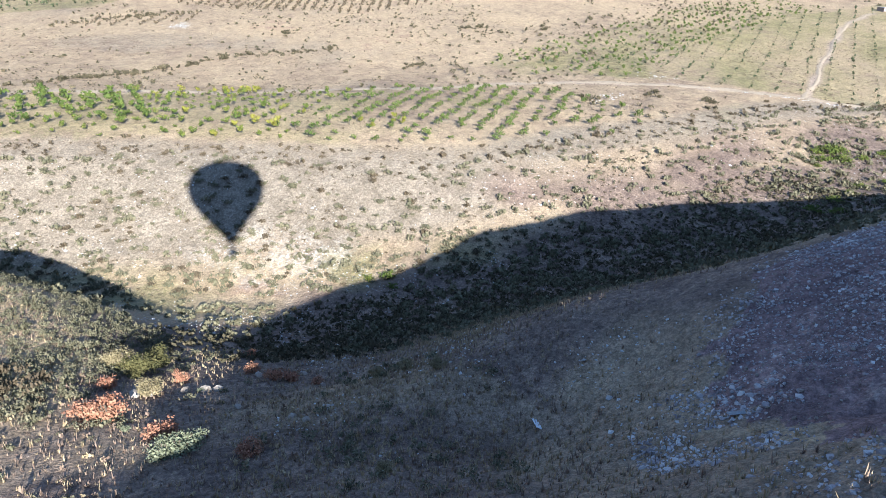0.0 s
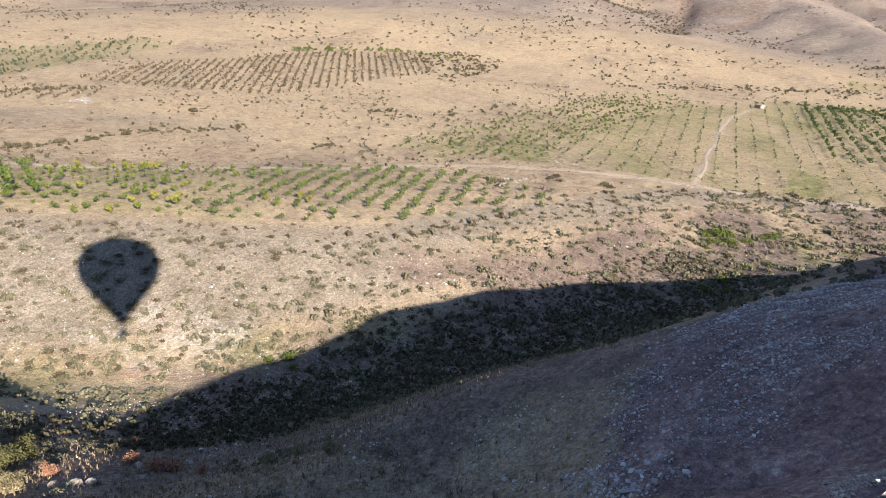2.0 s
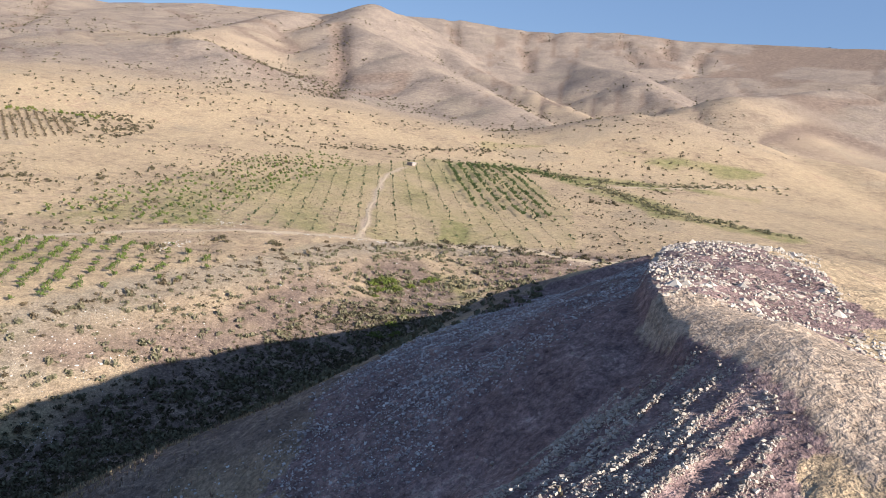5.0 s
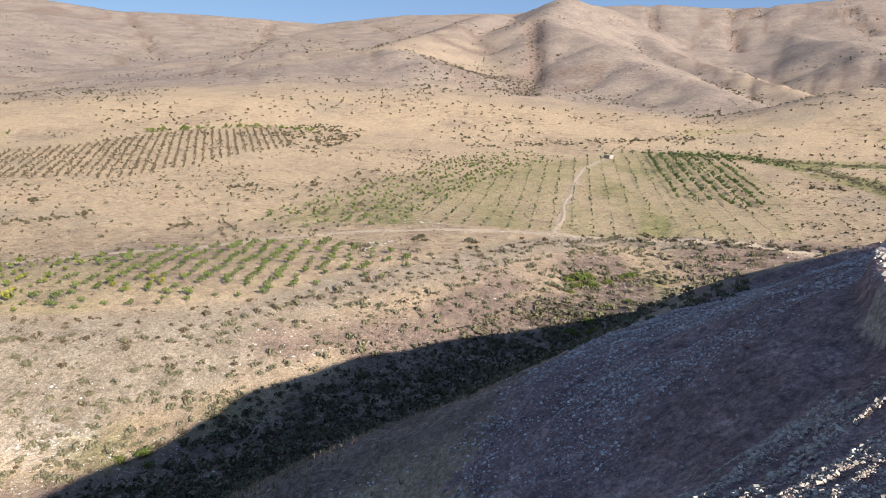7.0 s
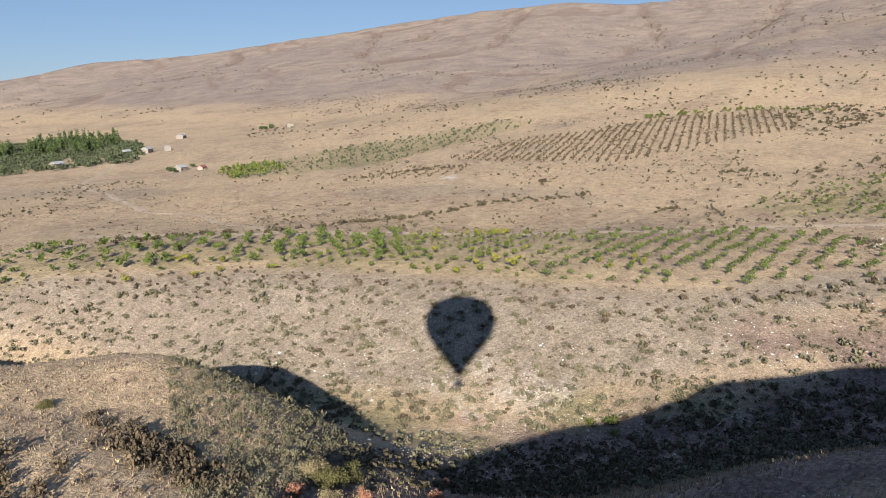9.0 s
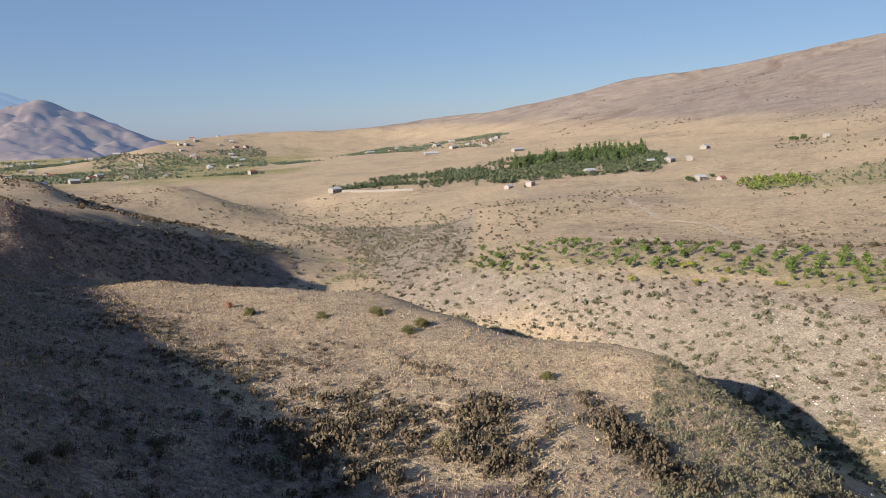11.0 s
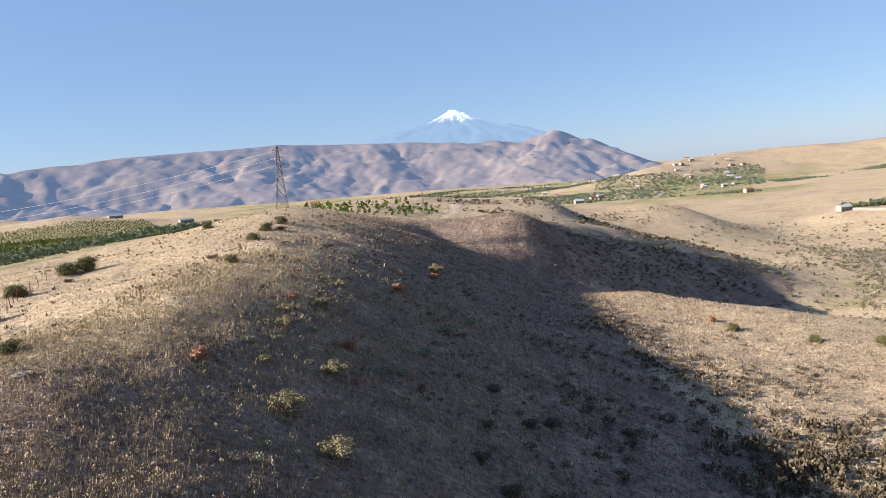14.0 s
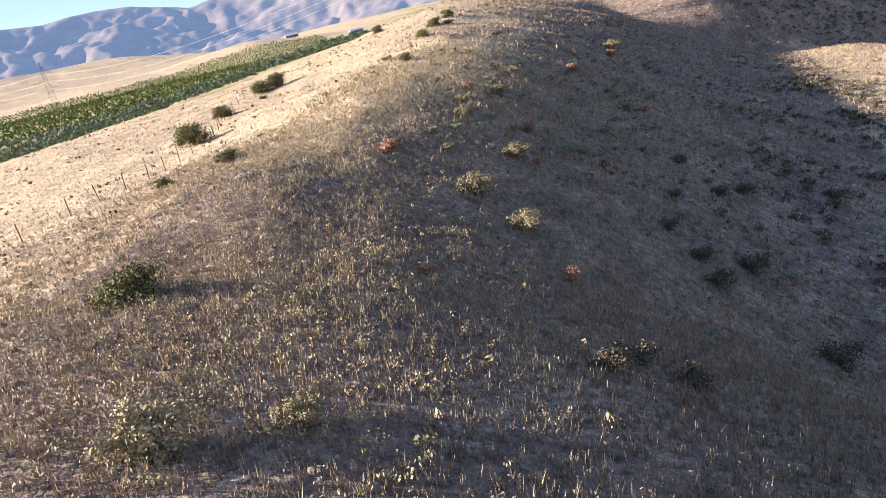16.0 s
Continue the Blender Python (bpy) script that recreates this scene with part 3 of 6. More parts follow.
HILL_BRUSH = [(-95, 300), (-104, 250), (-96, 205), (-70, 145), (-46, 80), (-40, 50), (-42, 22), (-34, 2), (-14, -14), (22, -18), (40, -2), (60, 10), (96, 52), (90, 72), (40, 62), (14, 74), (-4, 110), (-22, 185), (-30, 225), (-50, 290)]
FLANK_BRUSH = [(30, -14), (60, -24), (96, -50), (130, -62), (160, -70), (200, -140), (215, -130), (185, -55), (158, 0), (135, 40), (96, 52)]
SPUR_SHADE_SIDE = flat(SPUR_EDGE) + flat(GULLY_TWO)[::-1]
TRACK_MAIN = [(150, 262), (192, 198), (215, 162), (231, 141), (247, 103), (262, 66), (276, 43), (284, 7), (286, -28), (294, -68), (291, -102), (275, -135), (258, -160), (235, -230)]
TRACK_SHED = [(294, -68), (344, -83), (404, -102), (462, -122), (500, -146)]
TRACK_NORTH = [(360, 560), (269, 462), (222, 340), (211, 306), (219, 276), (208, 240), (196, 200)]
TRACK_FOOT = [(443, -259), (468, -328), (490, -414), (489, -477)]
TRACK_KNOLL = [(-160, 520), (-176, 490), (-172, 470), (-150, 430), (-136, 404), (-120, 350), (-112, 310), (-106, 286)]

bearings = np.radians(np.r_[np.arange(-80, 150, 0.43), np.arange(150, 280, 3.0)])
rings = np.r_[0.02, 2.5, 5, np.geomspace(7, 260, 195)[:-1], np.geomspace(260, 800, 68)[:-1], np.geomspace(800, 2720, 125)[:-1], np.geomspace(2720, 4950, 14)]
gx, gy = np.outer(rings, np.sin(bearings)), np.outer(rings, np.cos(bearings))
gz = ground(gx, gy)


def spread(poly, x, y, wob=3.0):
    """1 within a polygon, its edge uneven."""
    return inside(poly, x + wob * fbm(x, y, 14, 3, 61), y + wob * fbm(x, y, 14, 3, 67)).astype(float)


def covers(x, y, z):
    r, b = np.hypot(x, y), np.degrees(np.arctan2(x, y))
    rock = spread(SCREE_SIDE, x, y, 5)
    floor = near_line(flat(FLOOR), x, y)
    rock = rock * (0.3 + 0.7 * smooth(0, 55, y + 14 * fbm(x, y, 30, 3, 84))) * smooth(3, 24, floor + 6 * fbm(x, y, 16, 3, 86))
    rock = np.maximum(rock, 0.75 * smooth(14, 4, near_line(flat(RIM), x, y)))
    rock = np.maximum(rock, 0.45 * smooth(0.1, 0.5, fbm(x, y, 60, 4, 71)) * (r > 150))
    green = 0.42 * spread(ORCHARD, x, y) * smooth(-0.5, 0.4, fbm(x, y, 22, 3, 73) + 0.012 * (y - 60))
    green = np.maximum(green, 0.45 * spread(WEST_GROVE, x, y))
    green = np.maximum(green, spread(TILLED, x, y) * (0.35 + 0.3 * smooth(-0.4, 0.4, fbm(x * 0.4, y * 1.5, 26, 3, 75))))
    green = np.maximum(green, 1.0 * spread(DARK_CROP, x, y, 1.0))
    green = np.maximum(green, 0.35 * spread(YOUNG_STRIP, x, y))
    green = np.maximum(green, 0.65 * spread(WEST_FIELD, x, y))
    green = np.maximum(green, 0.5 * spread(FAR_GROVE, x, y))
    green = np.maximum(green, 0.65 * smooth(20, 6, floor) * (r < 420) * smooth(-0.4, 0.3, fbm(x, y, 12, 3, 87)))
    green = np.maximum(green, 0.8 * smooth(0.15, 0.5, fbm(x, y, 30, 3, 77)) * smooth(70, 20, np.hypot(x - 225, y + 72)))
    green = np.maximum(green, 0.9 * smooth(24, 8, near_line([(516, -256), (493, -282), (456, -270), (417, -273), (392, -273), (354, -270), (306, -298)], x, y) + 10 * fbm(x, y, 25, 3, 76)))
    green = np.maximum(green, 0.8 * ((b > 112) & (b < 133) & (r > 560) & (r < 720)) * smooth(-0.1, 0.4, fbm(x, y, 60, 3, 79)))
    green = np.maximum(green, 0.95 * smooth(1050, 1300, r) * smooth(9, 3, b + 4 * fbm(x, y, 200, 3, 78)) * smooth(-42, -34, b) * smooth(-45, -60, z) * smooth(-0.5, 0.2, fbm(x, y, 150, 4, 85)))
    spoil = spread(SPOIL, x + 2.5 * fbm(x, y, 4, 3, 63), y + 2.5 * fbm(x, y, 4, 3, 65), 4)
    brush = spread(HILL_BRUSH, x, y, 6) * (1 - 0.55 * smooth(8, 30, x) * smooth(-0.5, 0.3, fbm(x, y, 15, 3, 74)))
    brush = np.maximum(brush, 0.25 * smooth(0.15, 0.6, fbm(x, y, 26, 4, 81)) * (r < 260) * (b < 45))
    # dark brush painted over the second spur's shaded face to deepen its shade
    brush = np.maximum(brush, 0.8 * spread(SPUR_SHADE_SIDE, x, y, 5))
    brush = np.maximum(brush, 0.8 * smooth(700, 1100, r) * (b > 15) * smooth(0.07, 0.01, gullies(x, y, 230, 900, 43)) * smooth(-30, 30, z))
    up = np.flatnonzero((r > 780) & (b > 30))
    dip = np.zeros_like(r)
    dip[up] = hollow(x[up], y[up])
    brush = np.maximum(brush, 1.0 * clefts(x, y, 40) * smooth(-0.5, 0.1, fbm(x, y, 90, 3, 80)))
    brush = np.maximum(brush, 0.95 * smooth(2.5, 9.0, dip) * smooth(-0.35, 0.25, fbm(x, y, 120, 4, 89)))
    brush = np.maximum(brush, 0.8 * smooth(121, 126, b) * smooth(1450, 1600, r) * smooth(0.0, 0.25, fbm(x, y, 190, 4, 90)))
    brush = np.maximum(brush, (0.35 + 0.5 * smooth(-0.3, 0.4, fbm(x, y, 18, 3, 82))) * spread(FLANK_BRUSH, x, y, 5))
    brush = np.maximum(brush, 0.3 * spread(SCREE_SIDE, x, y, 5) * smooth(120, 180, y))
    # two dark brush bands painted along the ravine bottom to deepen its shade
    brush = np.maximum(brush, 0.95 * smooth(50, 24, floor) * smooth(66, 30, y) * (r < 330) * smooth(-0.6, 0.2, fbm(x, y, 24, 3, 92)))
    brush = np.maximum(brush, 0.95 * smooth(34, 16, near_line([(88, 54), (114, 42), (134, 22), (150, 0), (174, -34), (200, -54)], x, y) + 8 * fbm(x, y, 14, 3, 93)))
    brush = np.where(inside([(-44, 28), (-130, 200), (-330, 260), (-330, 0), (-44, 0)], x, y), brush * 0.25, brush)
    chalk = smooth(30, 6, np.hypot((x - 143) * 1.6, y - 76) + 14 * fbm(x, y, 12, 3, 83)) * 0.4
    chalk = np.maximum(chalk, 0.6 * smooth(10, 4, np.hypot(x - 340, (y - 218) * 1.6)))
    track = smooth(2.6, 1.4, near_line(TRACK_MAIN, x, y))
    for line in (TRACK_SHED, TRACK_NORTH, TRACK_KNOLL, TRACK_FOOT):
        track = np.maximum(track, 0.85 * smooth(2.4, 1.2, near_line(line, x, y)))
    track = np.maximum(track, spread(SPOIL_ROAD, x, y, 1.5))
    # pale rubble soil on the ridge tops, also standing in for low sun
    track = np.maximum(track, 0.25 * spread(STREAKS, x, y, 1.5) * smooth(-0.25, 0.3, fbm((x * 0.89 + y * 0.45) / 1.0, (y * 0.89 - x * 0.45) / 7, 1.0, 4, 53, 0.62)))
    heath = smooth(620, 1000, r) * smooth(-30, 30, z) * (0.45 + 0.3 * smooth(1100, 1900, r) + 0.4 * smooth(-0.3, 0.4, fbm(x, y, 330, 3, 88)))
    return np.stack([rock, green, spoil, brush], -1), np.stack([chalk, track, heath, np.ones_like(heath)], -1)


def sheet_mesh(name, verts, faces, material, soft=True):
    """A mesh from arrays of places and of faces that all have the same number of corners."""
    me = bpy.data.meshes.new(name)
    verts, faces = np.asarray(verts, np.float32), np.asarray(faces, np.int32)
    n, k = faces.shape
    me.vertices.add(len(verts))
    me.vertices.foreach_set("co", verts.ravel())
    me.loops.add(n * k)
    me.loops.foreach_set("vertex_index", faces.ravel())
    me.polygons.add(n)
    me.polygons.foreach_set("loop_start", np.arange(0, n * k, k, dtype=np.int32))
    me.polygons.foreach_set("loop_total", np.full(n, k, np.int32))
    me.polygons.foreach_set("use_smooth", np.full(n, soft))
    me.materials.append(material)
    me.update(calc_edges=True)
    me.validate()
    return me


def grid_faces(nr, nb, closed):
    i, j = np.meshgrid(np.arange(nr - 1), np.arange(nb if closed else nb - 1), indexing="ij")
    k = (j + 1) % nb
    return np.stack([i * nb + j, i * nb + k, (i + 1) * nb + k, (i + 1) * nb + j], -1).reshape(-1, 4)


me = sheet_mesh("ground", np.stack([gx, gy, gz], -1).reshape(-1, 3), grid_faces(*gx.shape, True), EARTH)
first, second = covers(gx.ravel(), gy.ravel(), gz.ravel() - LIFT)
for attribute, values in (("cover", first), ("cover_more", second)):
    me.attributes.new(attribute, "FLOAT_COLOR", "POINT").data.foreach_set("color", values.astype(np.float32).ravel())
tagged(new("ground", me), "dry straw-coloured hills, fields and a stony ravine", "ground", kind="structure")

# the range beyond the plain and the snow-capped peak behind it
fb, fr = np.radians(np.arange(-84, 3.0, 0.19)), np.linspace(2560, 3820, 104)
fx, fy = np.outer(fr, np.sin(fb)), np.outer(fr, np.cos(fb))
ax, ay = fx.ravel(), fy.ravel()
crest = ridged(ax, ay, RANGE, 10, 45)
face = smooth(3720, 3560, np.hypot(ax, ay))
cut = 1 - np.clip(np.abs(fbm(ax + 90 * fbm(ax, ay, 300, 2, 94), ay, 520, 5, 91, 0.55)) / 0.3, 0, 1)
nick = 1 - np.clip(np.abs(fbm(ax, ay + 40 * fbm(ax, ay, 120, 2, 98), 170, 3, 97)) / 0.3, 0, 1)
step = fbm(ax * 0.5, ay * 0.5, 330, 3, 99)
fz = np.maximum(crest + face * (14 - 44 * cut - 12 * nick + 36 * step) + 3 * fbm(ax, ay, 120, 3, 93), -90).reshape(fx.shape) + LIFT
# blue emission stands in for the haze over brown rock
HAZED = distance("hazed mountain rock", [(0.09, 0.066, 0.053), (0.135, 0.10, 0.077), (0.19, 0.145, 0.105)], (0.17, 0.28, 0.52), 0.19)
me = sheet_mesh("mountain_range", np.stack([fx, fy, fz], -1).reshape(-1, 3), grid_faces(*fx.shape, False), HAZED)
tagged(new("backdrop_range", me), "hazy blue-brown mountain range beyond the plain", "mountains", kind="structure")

pb, pr = np.radians(np.arange(-30, -6, 0.14)), np.linspace(3900, 4880, 110)
px, py = np.outer(pr, np.sin(pb)), np.outer(pr, np.cos(pb))
cx, cy, top = polar(-18.6, 4.72, 4720)
dx = (px - cx) * math.cos(radians(18.6)) - (py - cy) * math.sin(radians(-18.6)) * 1.0
dist = np.hypot(px - cx, py - cy)
pz = top - 0.62 * (np.sqrt(dist ** 2 + 28 ** 2) - 28) * (1 - 0.0011 * np.minimum(dist, 420)) + 16 * fbm(px, py, 90, 5, 95, 0.6) - 26 * smooth(0.22, 0.0, np.abs(fbm(np.arctan2(px - cx, py - cy) * 3.2, dist / 500, 1.0, 3, 100))) * smooth(20, 120, dist)
ex, ey, second_top = polar(-16.2, 3.3, 4720)
pz = np.maximum(pz, second_top - 0.25 * np.hypot(px - ex, py - ey) + 8 * fbm(px, py, 70, 4, 96)) + LIFT


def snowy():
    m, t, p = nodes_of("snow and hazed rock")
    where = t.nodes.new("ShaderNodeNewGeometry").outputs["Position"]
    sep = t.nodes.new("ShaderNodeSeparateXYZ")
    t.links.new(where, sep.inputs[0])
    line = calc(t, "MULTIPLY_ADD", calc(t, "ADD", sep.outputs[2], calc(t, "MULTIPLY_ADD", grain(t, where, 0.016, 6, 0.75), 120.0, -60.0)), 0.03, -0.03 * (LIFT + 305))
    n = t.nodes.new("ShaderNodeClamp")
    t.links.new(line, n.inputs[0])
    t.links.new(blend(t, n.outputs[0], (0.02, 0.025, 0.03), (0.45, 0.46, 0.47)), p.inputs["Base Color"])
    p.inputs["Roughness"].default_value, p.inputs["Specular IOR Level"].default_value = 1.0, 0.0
    # glow near the sky's tone stands in for the haze before the peak
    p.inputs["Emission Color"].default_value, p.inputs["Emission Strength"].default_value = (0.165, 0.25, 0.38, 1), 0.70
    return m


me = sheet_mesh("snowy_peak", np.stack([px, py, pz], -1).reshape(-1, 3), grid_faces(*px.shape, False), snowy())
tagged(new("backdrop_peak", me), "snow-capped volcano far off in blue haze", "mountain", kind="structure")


def dirt_road(name, line, width, label):
    """A bare track laid over the ground, its edges worn uneven."""
    pts = list(along([(x, y, 0) for x, y in line], 3.0))
    rows = []
    for k, (x, y, _) in enumerate(pts):
        a, b = pts[max(k - 1, 0)], pts[min(k + 1, len(pts) - 1)]
        d = math.hypot(b[0] - a[0], b[1] - a[1])
        nx, ny = -(b[1] - a[1]) / d, (b[0] - a[0]) / d
        x, y = x + 0.8 * math.sin(k * 0.37), y + 0.8 * math.cos(k * 0.29)
        w = width * (0.5 + 0.14 * math.sin(k * 1.3) + 0.1 * math.sin(k * 0.41))
        rows.append([(x + nx * w * f, y + ny * w * f) for f in (-1, -0.5, 0, 0.5, 1)])
    p = np.array(rows)
    z = ground(p[..., 0], p[..., 1]) + np.array([0.05, 0.16, 0.2, 0.16, 0.05])
    me = sheet_mesh(name, np.concatenate([p, z[..., None]], -1).reshape(-1, 3), grid_faces(len(rows), 5, False), BARE)
    tagged(new(name, me), label, "dirt road", kind="structure")


BARE = surface("pale bare earth", [(0.34, 0.27, 0.19), (0.46, 0.37, 0.275)], 0.6, bumps=0.3, depth=0.1)
dirt_road("road_main", TRACK_MAIN, 3.6, "pale dirt road along the plateau")
dirt_road("road_shed", TRACK_SHED, 1.7, "faint dirt track up to the field shed")
dirt_road("road_foot", TRACK_FOOT, 2.4, "pale dirt track at the foot of the hills")
dirt_road("road_north", TRACK_NORTH, 2.8, "pale dirt path over the dry plateau")
dirt_road("road_knoll", TRACK_KNOLL, 4.5, "bulldozed dirt road over the knoll")

# ---- builders of things ----
rnd = random.Random(11)
nrng = np.random.default_rng(5)


def height(x, y):
    return float(ground(np.array([x]), np.array([y]))[0])


def part(name, bm, material, parent, label=""):
    """Links a bmesh as one mesh object under a thing or a part."""
    me = bpy.data.meshes.new(name)
    bm.to_mesh(me)
    bm.free()
    me.materials.append(material)
    ob = new(name, me)
    ob.parent = parent
    return tagged(ob, label)


def part_mesh(name, me, parent, label=""):
    ob = new(name, me)
    ob.parent = parent
    return tagged(ob, label)


def box(bm, lo, hi, bevel=0.0):
    got = bmesh.ops.create_cube(bm, size=1.0, matrix=Matrix.LocRotScale([(a + b) / 2 for a, b in zip(lo, hi)], None, [b - a for a, b in zip(lo, hi)]))
    if bevel:
        edges = {e for v in got["verts"] for e in v.link_edges}
        bmesh.ops.bevel(bm, geom=list(edges), offset=bevel, segments=1, affect="EDGES")


def strut(bm, a, b, w, sides=4):
    """A bar from a to b."""
    a, b = Vector(a), Vector(b)
    d = b - a
    m = Matrix.Translation((a + b) / 2) @ d.to_track_quat("Z", "Y").to_matrix().to_4x4()
    bmesh.ops.create_cone(bm, cap_ends=True, segments=sides, radius1=w / 2, radius2=w / 2, depth=d.length, matrix=m)


def leaves(n, rx, rz, leaf, seed, base=0.0, core=0.45, lobes=5):
    """Leaf quads in a lobed, gappy crown. Returns places and faces."""
    g = np.random.default_rng(seed)
    centre = g.normal(size=(lobes, 3)) * [0.42 * rx, 0.42 * rx, 0.30 * rz]
    size = g.uniform(0.45, 0.75, lobes)
    k = g.integers(0, lobes, n)
    d = g.normal(size=(n, 3))
    d /= np.linalg.norm(d, axis=1)[:, None]
    p = centre[k] + d * (g.uniform(core, 1.0, (n, 1)) * size[k][:, None]) * [rx, rx, rz]
    p[:, 2] = np.abs(p[:, 2] + rz * 0.9) + base
    u = g.normal(size=(n, 3))
    u -= (u * d).sum(1)[:, None] * d * 0.6
    u /= np.linalg.norm(u, axis=1)[:, None]
    v = np.cross(d + 0.5 * g.normal(size=(n, 3)), u)
    v /= np.linalg.norm(v, axis=1)[:, None] + 1e-6
    s = leaf * g.uniform(0.6, 1.35, (n, 1))
    verts = np.stack([p - u * s, p + v * s * 0.6, p + u * s, p - v * s * 0.6], 1).reshape(-1, 3)
    return verts, np.arange(4 * n).reshape(-1, 4)


def tuft(n, tall, seed, lean=0.5, width=0.03):
    """Blades of one tuft of grass: thin triangles."""
    g = np.random.default_rng(seed)
    a = g.uniform(0, 6.283, n)
    h = tall * g.uniform(0.55, 1.15, n)
    out = g.uniform(0.05, lean, n) * h
    b = np.stack([np.cos(a), np.sin(a), 0 * a], 1)
    root = b * g.uniform(0, 0.14, (n, 1)) * tall
    side = np.stack([-np.sin(a), np.cos(a), 0 * a], 1) * width
    tip = root + b * out[:, None] + np.stack([0 * a, 0 * a, h], 1)
    verts = np.stack([root - side, root + side, tip], 1).reshape(-1, 3)
    verts[:, 2] -= 0.05
    return verts, np.arange(3 * n).reshape(-1, 3)


def stone(seed, level=1):
    """A broken stone: a roughened ball, flattened."""
    bm = bmesh.new()
    bmesh.ops.create_icosphere(bm, subdivisions=level, radius=0.5)
    g = np.random.default_rng(seed)
    cuts = g.normal(size=(5, 3))
    cuts /= np.linalg.norm(cuts, axis=1)[:, None]
    off = g.uniform(0.26, 0.42, 5)
    for v in bm.verts:
        p = np.array(v.co) * g.uniform(0.85, 1.15)
        for c, o in zip(cuts, off):
            d = p @ c
            if d > o:
                p = p - c * (d - o)
        v.co = p * [1, g.uniform(0.85, 1.0), 0.75]
    bmesh.ops.triangulate(bm, faces=bm.faces)
    verts = np.array([v.co[:] for v in bm.verts])
    faces = np.array([[v.index for v in f.verts] for f in bm.faces])
    bm.free()
    return verts, faces


def chip(seed):
    """A small broken stone: a knocked-about block, turned any way up."""
    g = np.random.default_rng(seed)
    v = np.array([(a, b, c) for a in (-1, 1) for b in (-1, 1) for c in (-1, 1)], float) * g.uniform(0.22, 0.42, (8, 1)) + g.normal(size=(8, 3)) * 0.05
    v = v @ np.array(Euler(g.uniform(0, 6.28, 3).tolist()).to_matrix()).T * [1.1, 0.9, 0.8]
    f = np.array([(0, 1, 3), (0, 3, 2), (4, 6, 7), (4, 7, 5), (0, 4, 5), (0, 5, 1), (2, 3, 7), (2, 7, 6), (0, 2, 6), (0, 6, 4), (1, 5, 7), (1, 7, 3)])
    return v, f


def strew(name, templates, places, sizes, material, label, category, sink=0.05, stretch=(0.8, 1.25), kind="stuff", parent=None):
    """Many small things that nobody could count, joined into one object of kind stuff."""
    places = np.asarray(places, float)
    if not len(places):
        return None
    z = ground(places[:, 0], places[:, 1])
    g = np.random.default_rng(len(places))
    turn, pick = g.uniform(0, 6.283, len(places)), g.integers(0, len(templates), len(places))
    tall = g.uniform(*stretch, len(places))
    vs, fs, start = [], [], 0
    for k, (tv, tf) in enumerate(templates):
        i = np.flatnonzero(pick == k)
        if not len(i):
            continue
        c, s, q = np.cos(turn[i]), np.sin(turn[i]), np.asarray(sizes, float)[i]
        v = np.empty((len(i), len(tv), 3), np.float32)
        v[:, :, 0] = places[i, 0][:, None] + q[:, None] * (c[:, None] * tv[:, 0] - s[:, None] * tv[:, 1])
        v[:, :, 1] = places[i, 1][:, None] + q[:, None] * (s[:, None] * tv[:, 0] + c[:, None] * tv[:, 1])
        v[:, :, 2] = (z[i] - sink * q)[:, None] + (q * tall[i])[:, None] * tv[:, 2]
        f = tf[None] + (np.arange(len(i)) * len(tv))[:, None, None] + start
        vs.append(v.reshape(-1, 3))
        fs.append(f.reshape(-1, tf.shape[1]))
        start += len(i) * len(tv)
    me = sheet_mesh(name, np.concatenate(vs), np.concatenate(fs), material, soft=False)
    ob = new(name, me)
    if parent:
        ob.parent = parent
    return tagged(ob, label, category, kind=kind)


def within(poly, n, keep=None, seed=0):
    """n random places in a polygon, thinned by keep(x, y), 0 to 1."""
    g = np.random.default_rng(seed)
    p = np.array(poly)
    got = np.empty((0, 2))
    for _ in range(60):
        c = g.uniform(p.min(0), p.max(0), (4 * n, 2))
        ok = inside(poly, c[:, 0], c[:, 1])
        if keep is not None:
            ok &= g.random(len(c)) < keep(c[:, 0], c[:, 1])
        got = np.vstack([got, c[ok]])
        if len(got) >= n:
            break
    return got[:n]


def rows_in(poly, angle, across, along_row, seed=0, jitter=0.5, miss=0.12):
    """Trees planted in rows within a polygon."""
    g = np.random.default_rng(seed)
    p = np.array(poly, float)
    c, s = math.cos(radians(angle)), math.sin(radians(angle))
    mid, reach = p.mean(0), np.ptp(p, axis=0).max()
    u, v = np.meshgrid(np.arange(-reach, reach, along_row), np.arange(-reach, reach, across))
    q = np.stack([mid[0] + u * c - v * s, mid[1] + u * s + v * c], -1).reshape(-1, 2) + g.normal(size=(u.size, 2)) * jitter * [0.6, 0.35]
    q = q[inside(poly, q[:, 0], q[:, 1])]
    return q[g.random(len(q)) > miss]


def polar_area(b0, b1, r0, r1):
    return [polar(b, 0, r)[:2] for b, r in ((b0, r0), ((b0 + b1) / 2, r0), (b1, r0), (b1, r1), ((b0 + b1) / 2, r1), (b0, r1))]


BUSH = [leaves(32, 1.0, 0.62, 0.33, 100 + k) for k in range(6)]
BUSH_FINE = [leaves(60, 1.0, 0.62, 0.2, 150 + k, lobes=7) for k in range(6)]
HERB = [leaves(26, 1.0, 0.85, 0.17, 180 + k, lobes=4, core=0.2) for k in range(6)]
FORB = [leaves(9, 1.0, 0.6, 0.4, 170 + k, lobes=3) for k in range(6)]
BUSH_SMALL = [leaves(10, 1.0, 0.65, 0.52, 200 + k, lobes=3) for k in range(4)]
CROWN = [leaves(70, 1.0, 0.75, 0.25, 300 + k, base=0.7, lobes=6) for k in range(6)]
